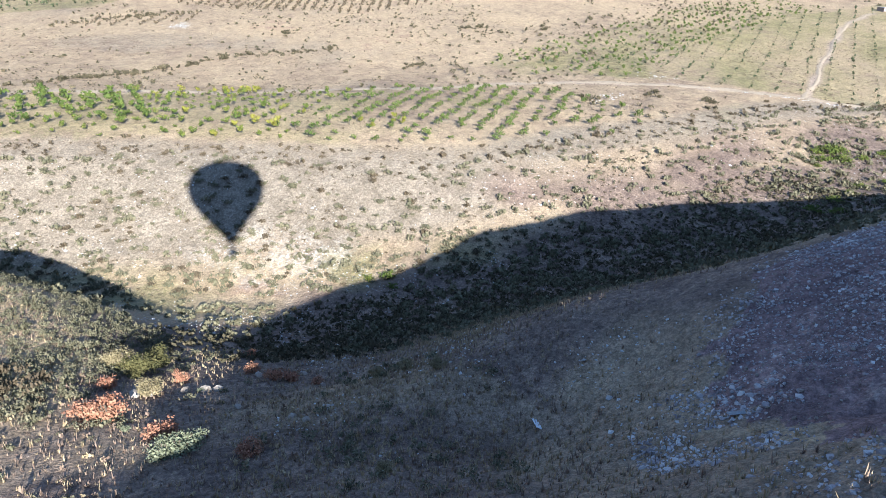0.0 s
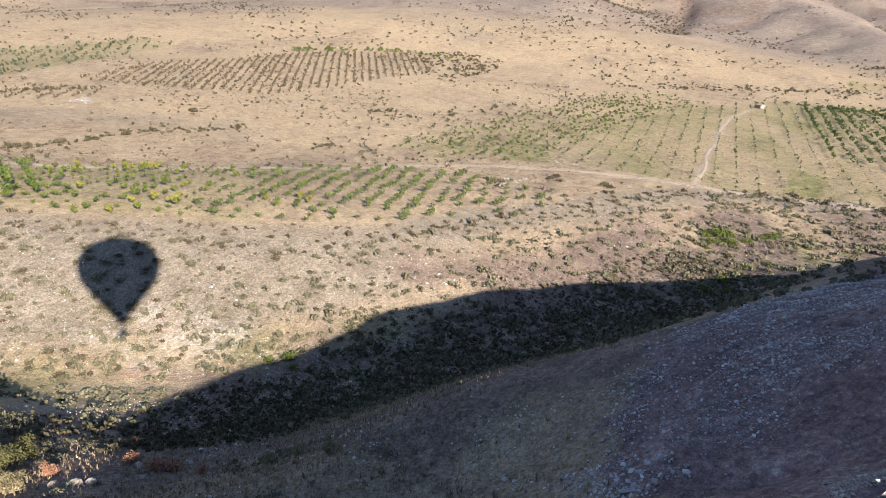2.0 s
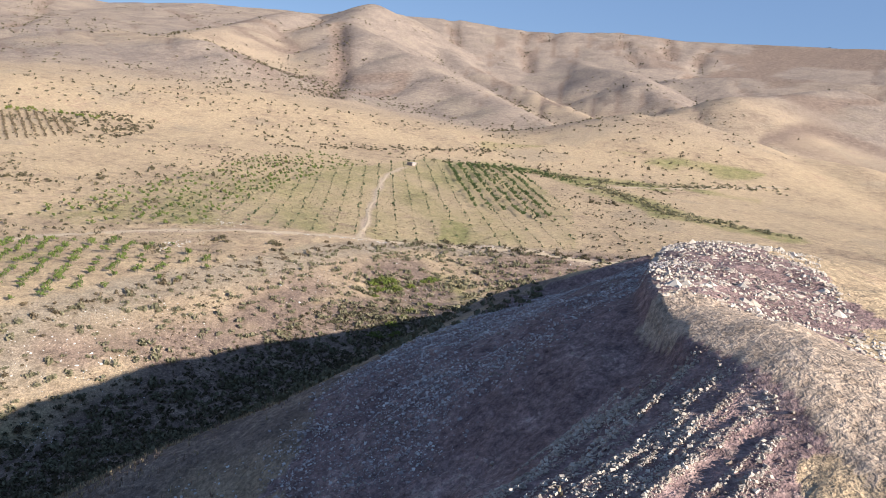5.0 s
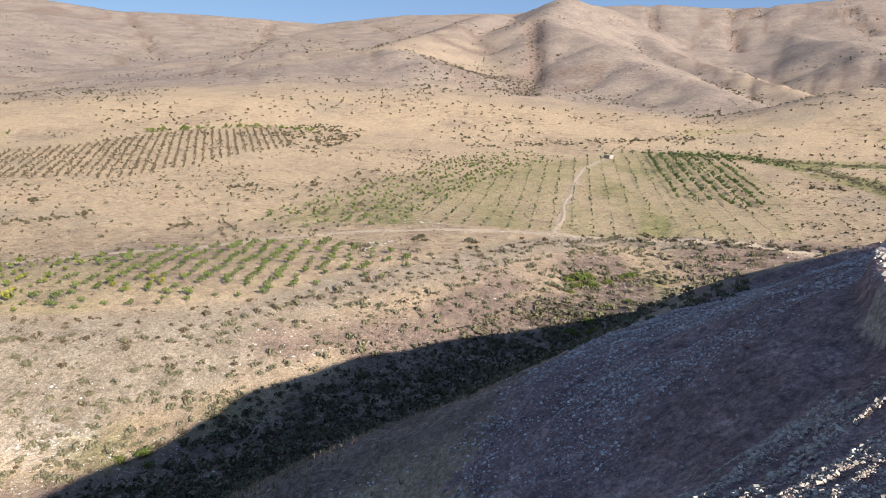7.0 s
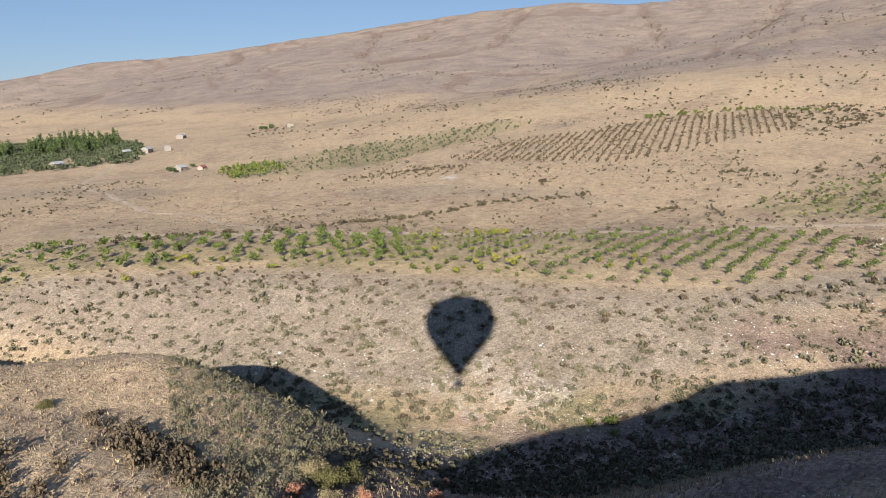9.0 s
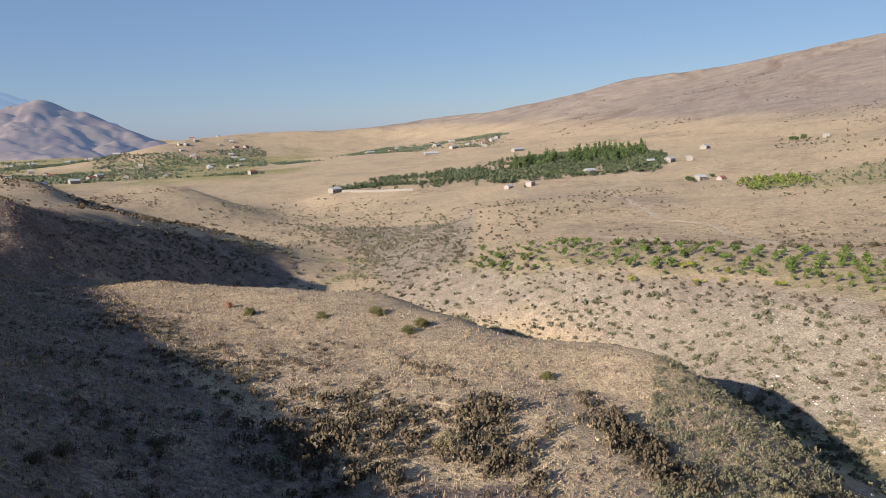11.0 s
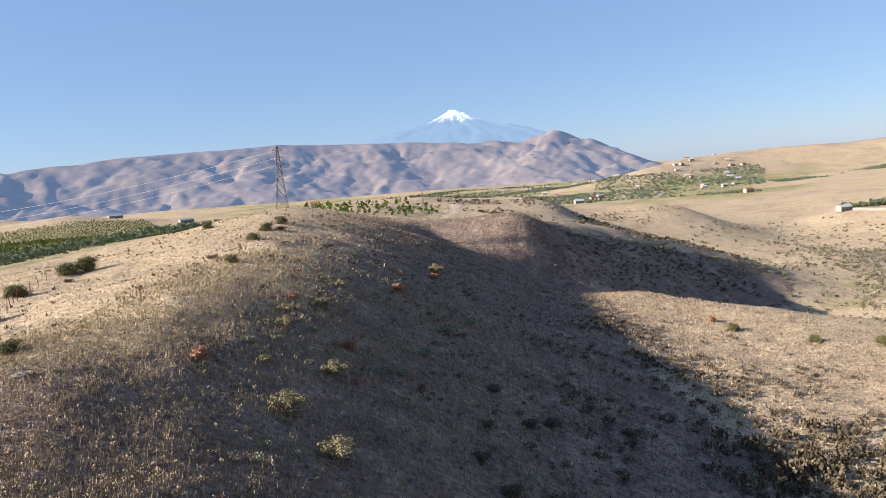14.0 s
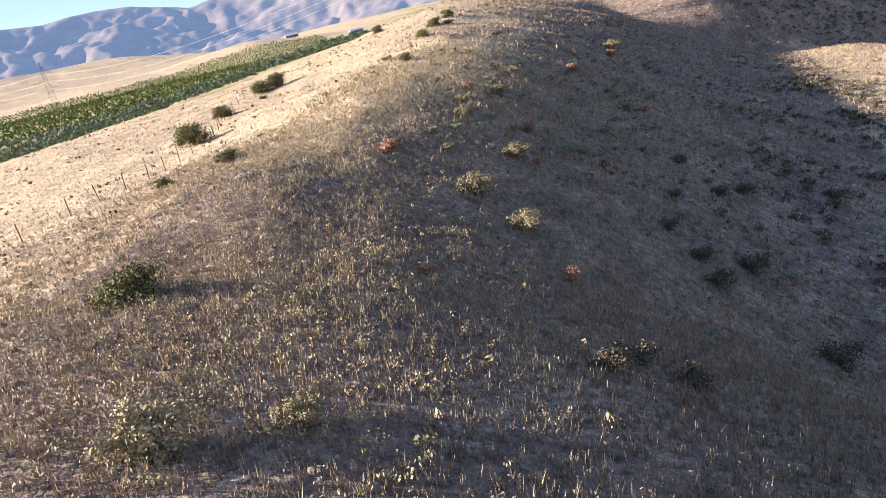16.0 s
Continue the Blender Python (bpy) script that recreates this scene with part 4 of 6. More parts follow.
CROWN_SMALL = [leaves(14, 1.0, 0.85, 0.5, 400 + k, base=0.3, lobes=3) for k in range(5)]
POPLAR = [leaves(90, 0.5, 2.6, 0.36, 500 + k, lobes=9) for k in range(4)]
TREE = [leaves(52, 1.6, 1.3, 0.55, 600 + k, base=0.3, lobes=7) for k in range(5)]
GRASS = [tuft(6, 0.44, 700 + k, 0.6, 0.019) for k in range(6)]
GRASS_FAR = [tuft(5, 0.5, 720 + k, 0.8, 0.055) for k in range(5)]
ROCK = [stone(800 + k) for k in range(8)]
CHIP = [chip(830 + k) for k in range(8)]
PEBBLE = [stone(820 + k, 1) for k in range(5)]


# ---- the balloon, whose shadow lies on the far side of the ravine ----
def hot_air_balloon(x, y, z):
    thing = tagged(new("hot_air_balloon"), "red nylon hot-air balloon with a wicker basket in flight", "balloon")
    thing.location = (x, y, z)
    profile = [(1.6, 4.6), (2.3, 5.6), (4.2, 8.2), (6.4, 11.2), (8.2, 14.2), (9.1, 17.0), (9.2, 18.8), (8.6, 21.2), (7.0, 23.2), (4.4, 24.6), (1.8, 25.15), (0.05, 25.3)]
    gores = 24
    for k in range(gores):
        bm = bmesh.new()
        grid = []
        for r, h in profile:
            row = []
            for j in range(4):
                a = 2 * math.pi * (k + j / 3) / gores
                bulge = r * (1 + 0.018 * math.sin(math.pi * j / 3))
                row.append(bm.verts.new((bulge * math.cos(a), bulge * math.sin(a), h)))
            grid.append(row)
        for a, b in zip(grid, grid[1:]):
            for j in range(3):
                bm.faces.new((a[j], a[j + 1], b[j + 1], b[j]))
        part("gore", bm, CLOTH, thing)
    bm = bmesh.new()
    bmesh.ops.create_cone(bm, cap_ends=False, segments=24, radius1=1.25, radius2=1.6, depth=1.4, matrix=Matrix.Translation((0, 0, 3.9)))
    part("skirt", bm, CLOTH, thing, "flared nylon skirt")
    bm = bmesh.new()
    box(bm, (-1.0, -0.7, -0.2), (1.0, 0.7, -0.1), 0.02)
    for lo, hi in (((-1.0, -0.7, -0.1), (1.0, -0.62, 0.95)), ((-1.0, 0.62, -0.1), (1.0, 0.7, 0.95)), ((-1.0, -0.62, -0.1), (-0.92, 0.62, 0.95)), ((0.92, -0.62, -0.1), (1.0, 0.62, 0.95))):
        box(bm, lo, hi, 0.02)
    part("basket", bm, WICKER, thing, "brown wicker basket")
    for sx in (-1, 1):
        for sy in (-1, 1):
            bm = bmesh.new()
            strut(bm, (0.93 * sx, 0.63 * sy, 0.9), (0.45 * sx, 0.45 * sy, 2.2), 0.05)
            strut(bm, (0.45 * sx, 0.45 * sy, 2.2), (1.1 * sx, 1.1 * sy, 4.7), 0.02)
            part("cable", bm, STEEL, thing)
    bm = bmesh.new()
    box(bm, (-0.5, -0.5, 2.16), (0.5, 0.5, 2.24), 0.02)
    part("burner", bm, STEEL, thing, "steel burner frame")


toward = Vector((math.sin(radians(SUN_BEARING)) * math.cos(radians(SUN_HEIGHT)), math.cos(radians(SUN_BEARING)) * math.cos(radians(SUN_HEIGHT)), math.sin(radians(SUN_HEIGHT))))
hang = Vector(rider(5.3)) + 12.0 * toward
hot_air_balloon(hang.x, hang.y, hang.z - 0.6)


# ---- pylons and poles ----
def lattice_pylon(x, y, tall, foot, arms, turn, label):
    thing = tagged(new("power_pylon"), label, "pylon")
    thing.matrix_world = pose(x, y, height(x, y) - 0.3, 0, 0, turn)
    levels = [tall * (1 - 0.86 ** k) / (1 - 0.86 ** 10) for k in range(11)]

    def half(h):
        return (foot * (1 - h / tall) ** 1.15 + 0.32 * (h / tall)) / 2 + 0.12

    corners = ((1, 1), (-1, 1), (-1, -1), (1, -1))
    for sx, sy in corners:
        bm = bmesh.new()
        for a, b in zip(levels, levels[1:]):
            strut(bm, (sx * half(a), sy * half(a), a), (sx * half(b), sy * half(b), b), 0.2)
        part("leg", bm, STEEL, thing)
    for k in range(4):
        (ax, ay), (bx, by) = corners[k], corners[(k + 1) % 4]
        bm = bmesh.new()
        for n, (a, b) in enumerate(zip(levels, levels[1:])):
            p, q = half(a), half(b)
            strut(bm, (ax * p, ay * p, a), (bx * q, by * q, b), 0.1)
            strut(bm, (bx * p, by * p, a), (ax * q, ay * q, b), 0.1)
            strut(bm, (ax * q, ay * q, b), (bx * q, by * q, b), 0.09)
        part("bracing", bm, STEEL, thing)
    for h, out in arms:
        for s in (-1, 1):
            bm = bmesh.new()
            w = half(h)
            strut(bm, (s * w, w, h), (s * out, 0, h - 0.1), 0.12)
            strut(bm, (s * w, -w, h), (s * out, 0, h - 0.1), 0.12)
            strut(bm, (s * w, 0, h + tall * 0.035), (s * out, 0, h - 0.1), 0.1)
            arm = part("cross_arm", bm, STEEL, thing)
            bm = bmesh.new()
            for k in range(5):
                bmesh.ops.create_cone(bm, cap_ends=True, segments=8, radius1=0.16, radius2=0.08, depth=0.14, matrix=Matrix.Translation((s * out, 0, h - 0.35 - 0.2 * k)))
            part("insulator", bm, PLASTER, arm, "pale glass insulator string")
    return thing


def forked_pole(x, y, tall, turn):
    thing = tagged(new("forked_power_pole"), "slim steel power pole with a forked top", "power pole")
    thing.matrix_world = pose(x, y, height(x, y) - 0.3, 0, 0, turn)
    for s in (-1, 1):
        bm = bmesh.new()
        strut(bm, (s * 0.5, 0, 0), (s * 0.28, 0, tall * 0.7), 0.22)
        part("leg", bm, STEEL, thing)
        bm = bmesh.new()
        strut(bm, (0, 0, tall * 0.7), (s * 2.6, 0, tall), 0.2)
        part("fork", bm, STEEL, thing)
    for k in range(6):
        z = tall * 0.7 * (k + 0.5) / 6
        bm = bmesh.new()
        strut(bm, (-0.5 + 0.03 * k, 0, z), (0.5 - 0.03 * k, 0, z + 0.9), 0.08)
        part("brace", bm, STEEL, thing)
    bm = bmesh.new()
    strut(bm, (-2.9, 0, tall), (2.9, 0, tall), 0.14)
    part("cross_arm", bm, STEEL, thing)


PYLON, PYLON_FAR = (-127.0, 200.0), (-545.0, 298.0)
lattice_pylon(*PYLON, 20.5, 3.3, [(14.5, 2.2), (16.8, 1.8), (19.2, 1.6)], 40, "tall slim lattice steel pylon on the dry ridge")
lattice_pylon(*PYLON_FAR, 41, 6.5, [(22, 6.0), (27, 9.0), (33, 5.5)], 60, "wide-armed lattice steel pylon behind the orchard")
forked_pole(-134, 343, 14, 70)
forked_pole(-170, 590, 17, 70)


def cable(a, b, sag, radius):
    thing = tagged(new("power_line"), "thin sagging aluminium power line between the pylons", "cable", "power lines")
    bm = bmesh.new()
    pts = [Vector(a).lerp(Vector(b), k / 24) - Vector((0, 0, 4 * sag * (k / 24) * (1 - k / 24))) for k in range(25)]
    side = Vector((b[1] - a[1], a[0] - b[0], 0)).normalized() * radius
    up = Vector((0, 0, radius))
    rings = [[bm.verts.new(p + d) for d in (side, up, -side, -up)] for p in pts]
    for r, q in zip(rings, rings[1:]):
        for k in range(4):
            bm.faces.new((r[k], r[k - 1], q[k - 1], q[k]))
    part("wire", bm, WIRE, thing)


za, zb = height(*PYLON), height(*PYLON_FAR)
for h1, h2, off in ((14.0, 21.0, -4.0), (16.3, 26.0, 5.0), (18.7, 32.0, -3.0)):
    cable((PYLON[0] - 1.2, PYLON[1] + 0.6, za + h1), (PYLON_FAR[0] + 2, PYLON_FAR[1] + off, zb + h2), 9, 0.05)
    cable((PYLON_FAR[0], PYLON_FAR[1] + off, zb + h2), (-1250, 420, 70 + h2), 14, 0.06)


# ---- fence along the sunny side of the ridge ----
def fence():
    line = [(-60, 16), (-61, 26), (-66, 38), (-75, 53), (-85, 64), (-98, 77), (-107, 90)]
    thing = tagged(new("wire_fence"), "rusty iron fence posts with wire on dry grass", "fence")
    posts = [Vector((x, y, height(x, y))) for x, y, _ in along([(a, b, 0) for a, b in line], 4.2)]
    me = None
    for p in posts:
        if me is None:
            bm = bmesh.new()
            strut(bm, (0, 0, -0.3), (0, 0, 1.65), 0.1, 6)
            ob = part("post", bm, RUST, thing)
            me = ob.data
        else:
            ob = part_mesh("post", me, thing)
        ob.matrix_world = Matrix.Translation(p) @ pose(0, 0, 0, rnd.uniform(-5, 5), rnd.uniform(-5, 5), rnd.uniform(0, 90))
    for h in (0.7, 1.3):
        for a, b in zip(posts, posts[1:]):
            bm = bmesh.new()
            strut(bm, a + Vector((0, 0, h)), b + Vector((0, 0, h - 0.05)), 0.012, 4)
            part("fence_wire", bm, STEEL, thing)


fence()


# ---- houses ----
def house(x, y, w, d, h, turn, walls, roofing, flat_roof=False, label="small plastered village house with a sheet roof"):
    thing = tagged(new("house"), label, "house", "village houses")
    thing.matrix_world = pose(x, y, height(x, y) - 0.4, 0, 0, turn)
    bm = bmesh.new()
    box(bm, (-w / 2, -d / 2, 0), (w / 2, d / 2, h))
    if not flat_roof:
        for s in (-1, 1):
            a, b, c = bm.verts.new((s * w / 2, -d / 2, h)), bm.verts.new((s * w / 2, d / 2, h)), bm.verts.new((s * w / 2, 0, h + d * 0.24))
            bm.faces.new((a, b, c))
    part("wall", bm, walls, thing)
    bm = bmesh.new()
    if flat_roof:
        box(bm, (-w / 2 - 0.3, -d / 2 - 0.3, h + 0.004), (w / 2 + 0.3, d / 2 + 0.3, h + 0.25))
    else:
        for s in (-1, 1):
            e, r = s * (d / 2 + 0.4), h + d * 0.24
            low = h - 0.4 * 0.48
            v = [bm.verts.new(p) for p in ((-w / 2 - 0.4, e, low), (w / 2 + 0.4, e, low), (w / 2 + 0.4, 0, r + 0.05), (-w / 2 - 0.4, 0, r + 0.05))]
            f = bm.faces.new(v)
            got = bmesh.ops.extrude_face_region(bm, geom=[f])
            bmesh.ops.translate(bm, verts=[g for g in got["geom"] if isinstance(g, bmesh.types.BMVert)], vec=(0, 0, 0.14))
    part("roof", bm, roofing, thing)
    n = max(2, int(w / 3.2))
    for side in (-1, 1):
        for k in range(n):
            cx = (k + 0.5) / n * w - w / 2
            bm = bmesh.new()
            if side < 0 and k == n // 2:
                box(bm, (cx - 0.5, -d / 2 - 0.06, 0.4), (cx + 0.5, -d / 2 - 0.005, 2.4))
                part("door", bm, WOOD, thing)
            else:
                box(bm, (cx - 0.6, side * d / 2 - 0.05, 1.2), (cx + 0.6, side * d / 2 + 0.05, 2.4))
                part("window", bm, DARK, thing)
    return thing


NEAR_HOUSES = [(116, 718, 16, 9, 5, 35, PLASTER, ROOF_METAL), (332, 598, 14, 9, 4.5, 20, PLASTER, ROOF_METAL), (254, 557, 9, 7, 5, 40, TUFF, ROOF_METAL), (238, 566, 10, 6, 3, 40, TUFF, ROOF_METAL),
               (352, 465, 11, 8, 4.5, 15, PLASTER, ROOF_METAL), (361, 452, 7, 6, 3, 15, TUFF, ROOF_RED), (660, 657, 18, 10, 5, 50, PLASTER, ROOF_METAL), (417, 598, 13, 9, 5.5, 30, PLASTER, ROOF_METAL),
               (405, 612, 11, 8, 4.5, 10, TUFF, ROOF_METAL), (430, 586, 10, 8, 4.5, 60, PLASTER, ROOF_METAL), (564, 741, 22, 10, 5, 40, PLASTER, ROOF_METAL), (497, 1147, 30, 12, 5, 20, PLASTER, ROOF_METAL)]
for k, spec in enumerate(NEAR_HOUSES):
    house(*spec[:2], spec[2] * 0.75, spec[3] * 0.75, spec[4] * 0.8, *spec[5:], flat_roof=k in (2, 6), label=("grey-pink stone house with a sheet roof", "pale plastered house with a grey sheet roof")[spec[6] is PLASTER])
rh = random.Random(8)
FAR_VILLAGE = [(474, 1899), (548, 1540), (533, 1399), (425, 1764), (580, 1756), (565, 1484), (420, 1403), (500, 1500), (600, 1520), (640, 1600), (380, 1800), (520, 1690)]
for x, y in FAR_VILLAGE:
    house(x, y, rh.uniform(12, 30), rh.uniform(8, 11), rh.uniform(3.5, 5.5), rh.uniform(0, 90), rh.choice((PLASTER, PLASTER, TUFF)), rh.choice((ROOF_METAL, ROOF_METAL, ROOF_RED)), label="long pale village building among distant trees")
for k in range(46):
    x, y, _ = polar(rh.uniform(-15, 3), 0, rh.uniform(1250, 2500))
    house(x, y, rh.uniform(9, 17), rh.uniform(8, 10), rh.uniform(3.5, 6), rh.uniform(0, 90), rh.choice((PLASTER, PLASTER, TUFF)), rh.choice((ROOF_METAL, ROOF_METAL, ROOF_RED)), label="pale house of the distant village among trees")
for k in range(5):
    x, y, _ = polar(rh.uniform(-46, -33), 0, rh.uniform(1150, 1500))
    house(x, y, rh.uniform(14, 24), 10, 5, rh.uniform(0, 90), PLASTER, ROOF_METAL, label="pale house far off beyond the orchard")
hx, hy, _ = polar(-29.8, 0, 520)
house(hx, hy, 6, 5.5, 7, 30, TUFF, ROOF_RED, label="small house with a red roof behind the ridge")


def yard_wall():
    thing = tagged(new("yard_wall"), "long low pale concrete yard wall", "wall")
    a, b = Vector((122, 714)), Vector((184, 672))
    for k in range(12):
        p, q = a.lerp(b, k / 12), a.lerp(b, (k + 0.97) / 12)
        bm = bmesh.new()
        d = (q - p)
        box(bm, (0, -0.12, -0.8), (d.length, 0.12, 2.1))
        ob = part("panel", bm, PLASTER, thing)
        ob.matrix_world = pose(p.x, p.y, height(p.x, p.y), 0, 0, math.degrees(math.atan2(d.y, d.x)))


yard_wall()


def shed(x, y):
    thing = tagged(new("field_shed"), "small open field shed with a pale blue-grey roof", "shed")
    thing.matrix_world = pose(x, y, height(x, y) - 0.2, 0, 0, 20)
    for lo, hi in (((-3.2, 1.7, 0), (3.2, 1.9, 2.3)), ((-3.2, -1.9, 0), (-3.0, 1.7, 2.3)), ((3.0, -1.9, 0), (3.2, 1.7, 2.3))):
        bm = bmesh.new()
        box(bm, lo, hi)
        part("wall", bm, TUFF, thing)
    bm = bmesh.new()
    box(bm, (-3.7, -2.4, 2.31), (3.7, 2.3, 2.5), 0.03)
    part("roof", bm, ROOF_METAL, thing, "pale sheet metal roof")
    for sx in (-2.8, 0, 2.8):
        bm = bmesh.new()
        strut(bm, (sx, -2.1, 0), (sx, -2.1, 2.3), 0.15)
        part("post", bm, WOOD, thing)


shed(511, -154)

# ---- shrubs of the ravine ----
def whole_bush(name, label, category, material, width, tall, n, leaf, seed, stems=True):
    """A bush built once: woody stems and a foliage of leaves."""
    thing = tagged(new(name), label, category)
    if stems:
        bm = bmesh.new()
        g = random.Random(seed)
        for _ in range(7):
            a, o = g.uniform(0, 6.28), g.uniform(0.2, 0.6) * width / 2
            strut(bm, (0.05 * math.cos(a), 0.05 * math.sin(a), -0.15), (o * math.cos(a), o * math.sin(a), tall * g.uniform(0.5, 0.8)), 0.05, 5)
        part("woody_base", bm, BARK, thing)
    v, f = leaves(n, width / 2, tall * 0.42, leaf, seed, lobes=16, core=0.2)
    part_mesh("foliage", sheet_mesh("foliage", v, f, material, soft=False), thing)
    return thing


def set_out(template, places, sizes, group, sink=0.05):
    """Copies of a thing on the ground; the first place takes the thing itself."""
    z = ground(np.array([p[0] for p in places]), np.array([p[1] for p in places]))
    for k, ((x, y), s) in enumerate(zip(places, sizes)):
        m = pose(x, y, z[k] - sink * s, 0, 0, rnd.uniform(0, 360)) @ Matrix.Diagonal((s, s, s * rnd.uniform(0.85, 1.15), 1))
        if k == 0:
            template.matrix_basis = m
            tagged(template, group=group)
        else:
            c = template.copy()
            scene.collection.objects.link(c)
            c.matrix_basis = m
            for o in template.children:
                d = o.copy()
                scene.collection.objects.link(d)
                d.parent = c


def by_clump(scale, lo, hi, seed):
    return lambda x, y: smooth(lo, hi, fbm(x, y, scale, 3, seed))


slope = within(SCREE_SIDE, 3000, by_clump(14, -1.1, 0.2, 101), 1)
slope = slope[(np.hypot(slope[:, 0], slope[:, 1]) < 620) & ((slope[:, 1] < 190) | (nrng.random(len(slope)) < 0.5))]
front = (slope[:, 1] > 30) & (slope[:, 1] < 128) & (slope[:, 0] > 95)
single = np.flatnonzero(front)[:270]
rest = np.setdiff1d(np.arange(len(slope)), single)
for k in range(3):
    some = single[k::3]
    bush = whole_bush("scrub_bush", ("low grey-green scrub bush on the pale stony slope", "olive rounded scrub bush on the stony slope", "brownish scrub bush on the stony slope")[k], "bush",
                      (SCRUB, SCRUB, SCRUB_BROWN)[k], 2.0, 1.35, 95, 0.2, 40 + k, False)
    set_out(bush, slope[some], nrng.uniform(0.7, 1.4, len(some)), "scrub on the ravine's far side")
strew("scrub", BUSH, slope[rest], nrng.uniform(0.55, 1.35, len(rest)), SCRUB, "grey-green scrub bushes on the stony ravine side", "bushes")
strew("low_scrub", BUSH_SMALL, within(SCREE_SIDE, 3400, by_clump(9, -0.5, 0.5, 103), 2), nrng.uniform(0.15, 0.45, 3400), SCRUB_BROWN, "low brown scrub and dead weeds on the slope", "bushes")
brow = np.array([(x + rnd.gauss(2.5, 2.2), y + rnd.gauss(0, 2.2)) for x, y, _ in along(RIM[1:], 1.7)])
strew("rim_scrub", BUSH, brow, nrng.uniform(0.4, 1.15, len(brow)), SCRUB_BROWN, "scrub hedge along the ravine's upper edge", "bushes")
bed = within([(150, -10), (172, 0), (160, 50), (144, 95), (132, 130), (112, 190), (70, 225), (70, 170), (80, 110), (90, 70), (115, 45), (135, 15)], 900, by_clump(9, -0.4, 0.4, 105), 3)
strew("bed_scrub", BUSH, bed, nrng.uniform(0.35, 1.2, len(bed)), SCRUB, "green-grey shrubs in the ravine's bed", "bushes")
shade = within([(172, -34), (178, -12), (166, 16), (150, 38), (136, 46), (126, 34), (138, 12), (152, -18)], 130, by_clump(12, -0.6, 0.2, 157), 68)
strew("ravine_thicket", BUSH, shade, nrng.uniform(0.6, 1.5, len(shade)), SCRUB, "olive thicket along the ravine's bottom", "bushes")
# dense dark leaves added along the bed to deepen the ravine's shade
RAVINE_BED = [(92, 54), (114, 42), (134, 22), (150, 0), (174, -34), (200, -54)]
low = within([(70, 70), (100, 76), (140, 66), (176, 40), (200, 0), (220, -50), (190, -80), (150, -50), (120, -5), (90, 20)], 4600,
             lambda x, y: by_clump(12, -0.9, 0.1, 158)(x, y) * smooth(27, 12, near_line(RAVINE_BED, x, y) + 7 * fbm(x, y, 9, 3, 159)), 69)
strew("ravine_undergrowth", BUSH_SMALL, low, nrng.uniform(0.3, 0.75, len(low)), SCRUB_DARK, "low dark undergrowth added to deepen the shade in the ravine's bottom", "bushes")
gorge = within([(160, -20), (205, -40), (255, -75), (262, -110), (230, -140), (205, -75), (160, -45)], 240, by_clump(14, -0.5, 0.3, 106), 4)
strew("gorge_scrub", BUSH, gorge, nrng.uniform(0.5, 1.5, len(gorge)), SCRUB, "dark shrubs in the head of the ravine", "bushes")
north = within([(20, 285), (150, 420), (170, 620), (60, 760), (-10, 560), (10, 400)], 520, by_clump(40, -0.9, 0.3, 107), 5)
strew("valley_scrub", BUSH_SMALL, north, nrng.uniform(0.5, 1.7, len(north)), SCRUB, "scattered shrubs in the lower valley", "bushes")
green = [(237, -62), (240, -67), (233, -66), (231, -60), (244, -82), (247, -85), (226, -58), (214, -67), (205, -62), (198, -57), (190, -50), (185, -54), (219, -75), (238, -74)]
lush = whole_bush("green_shrub", "large bright green shrub in the ravine", "shrub", LEAF_BRIGHT, 6.0, 3.4, 420, 0.30, 51)
set_out(lush, green, [1.2, 1.1, 1.0, 0.8, 0.85, 0.7, 0.5, 0.5, 0.6, 0.7, 0.8, 0.7, 0.5, 0.7], "green shrubs in the ravine's head")
gold = whole_bush("yellow_shrub", "yellow-green shrub by the dry stream bed", "shrub", LEAF_BRIGHT, 3.2, 2.8, 260, 0.24, 52)
set_out(gold, [(141, 49), (139, 53), (137, 47)], [1.0, 0.8, 0.7], "yellow shrubs by the stream bed")

# ---- orchards ----
fruit = tagged(new("orchard_tree"), "small green fruit tree in a planted row", "tree", "orchard trees above the ravine")
bm = bmesh.new()
strut(bm, (0, 0, -0.2), (0.03, 0, 1.1), 0.13, 6)
for a in (0.3, 2.4, 4.4):
    strut(bm, (0.03, 0, 0.9), (0.5 * math.cos(a), 0.5 * math.sin(a), 1.7), 0.07, 5)
part("trunk", bm, BARK, fruit)
v, f = leaves(80, 1.05, 0.85, 0.26, 61, base=0.65, lobes=6)
part_mesh("crown", sheet_mesh("crown", v, f, LEAF, soft=False), fruit)
planted = rows_in(ORCHARD, -4.5, 6.2, 4.6, 1, 0.8, 0.16)
east = planted[planted[:, 1] < 92]
west = planted[planted[:, 1] >= 92]
set_out(fruit, east, nrng.uniform(0.7, 1.25, len(east)), "orchard trees above the ravine")
strew("old_orchard", CROWN, west, nrng.uniform(0.6, 1.5, len(west)), LEAF_BRIGHT, "bushy green fruit trees of an older orchard", "trees")
grove = rows_in(WEST_GROVE, 40, 6.5, 5.2, 2, 1.2, 0.2)
gold_trees = np.concatenate([within([(205, 150), (226, 152), (240, 128), (222, 118)], 16, None, 62), within([(160, 150), (215, 110), (205, 60), (180, 90)], 14, None, 63), within([(120, 190), (160, 150), (150, 200)], 10, None, 64)])
strew("yellow_trees", CROWN, gold_trees, nrng.uniform(0.9, 1.6, len(gold_trees)), LEAF_YELLOW, "yellowing fruit trees among the green ones", "trees")
strew("grove", CROWN, grove, nrng.uniform(1.0, 2.0, len(grove)), LEAF, "green and yellowing orchard trees on the ravine's edge", "trees")
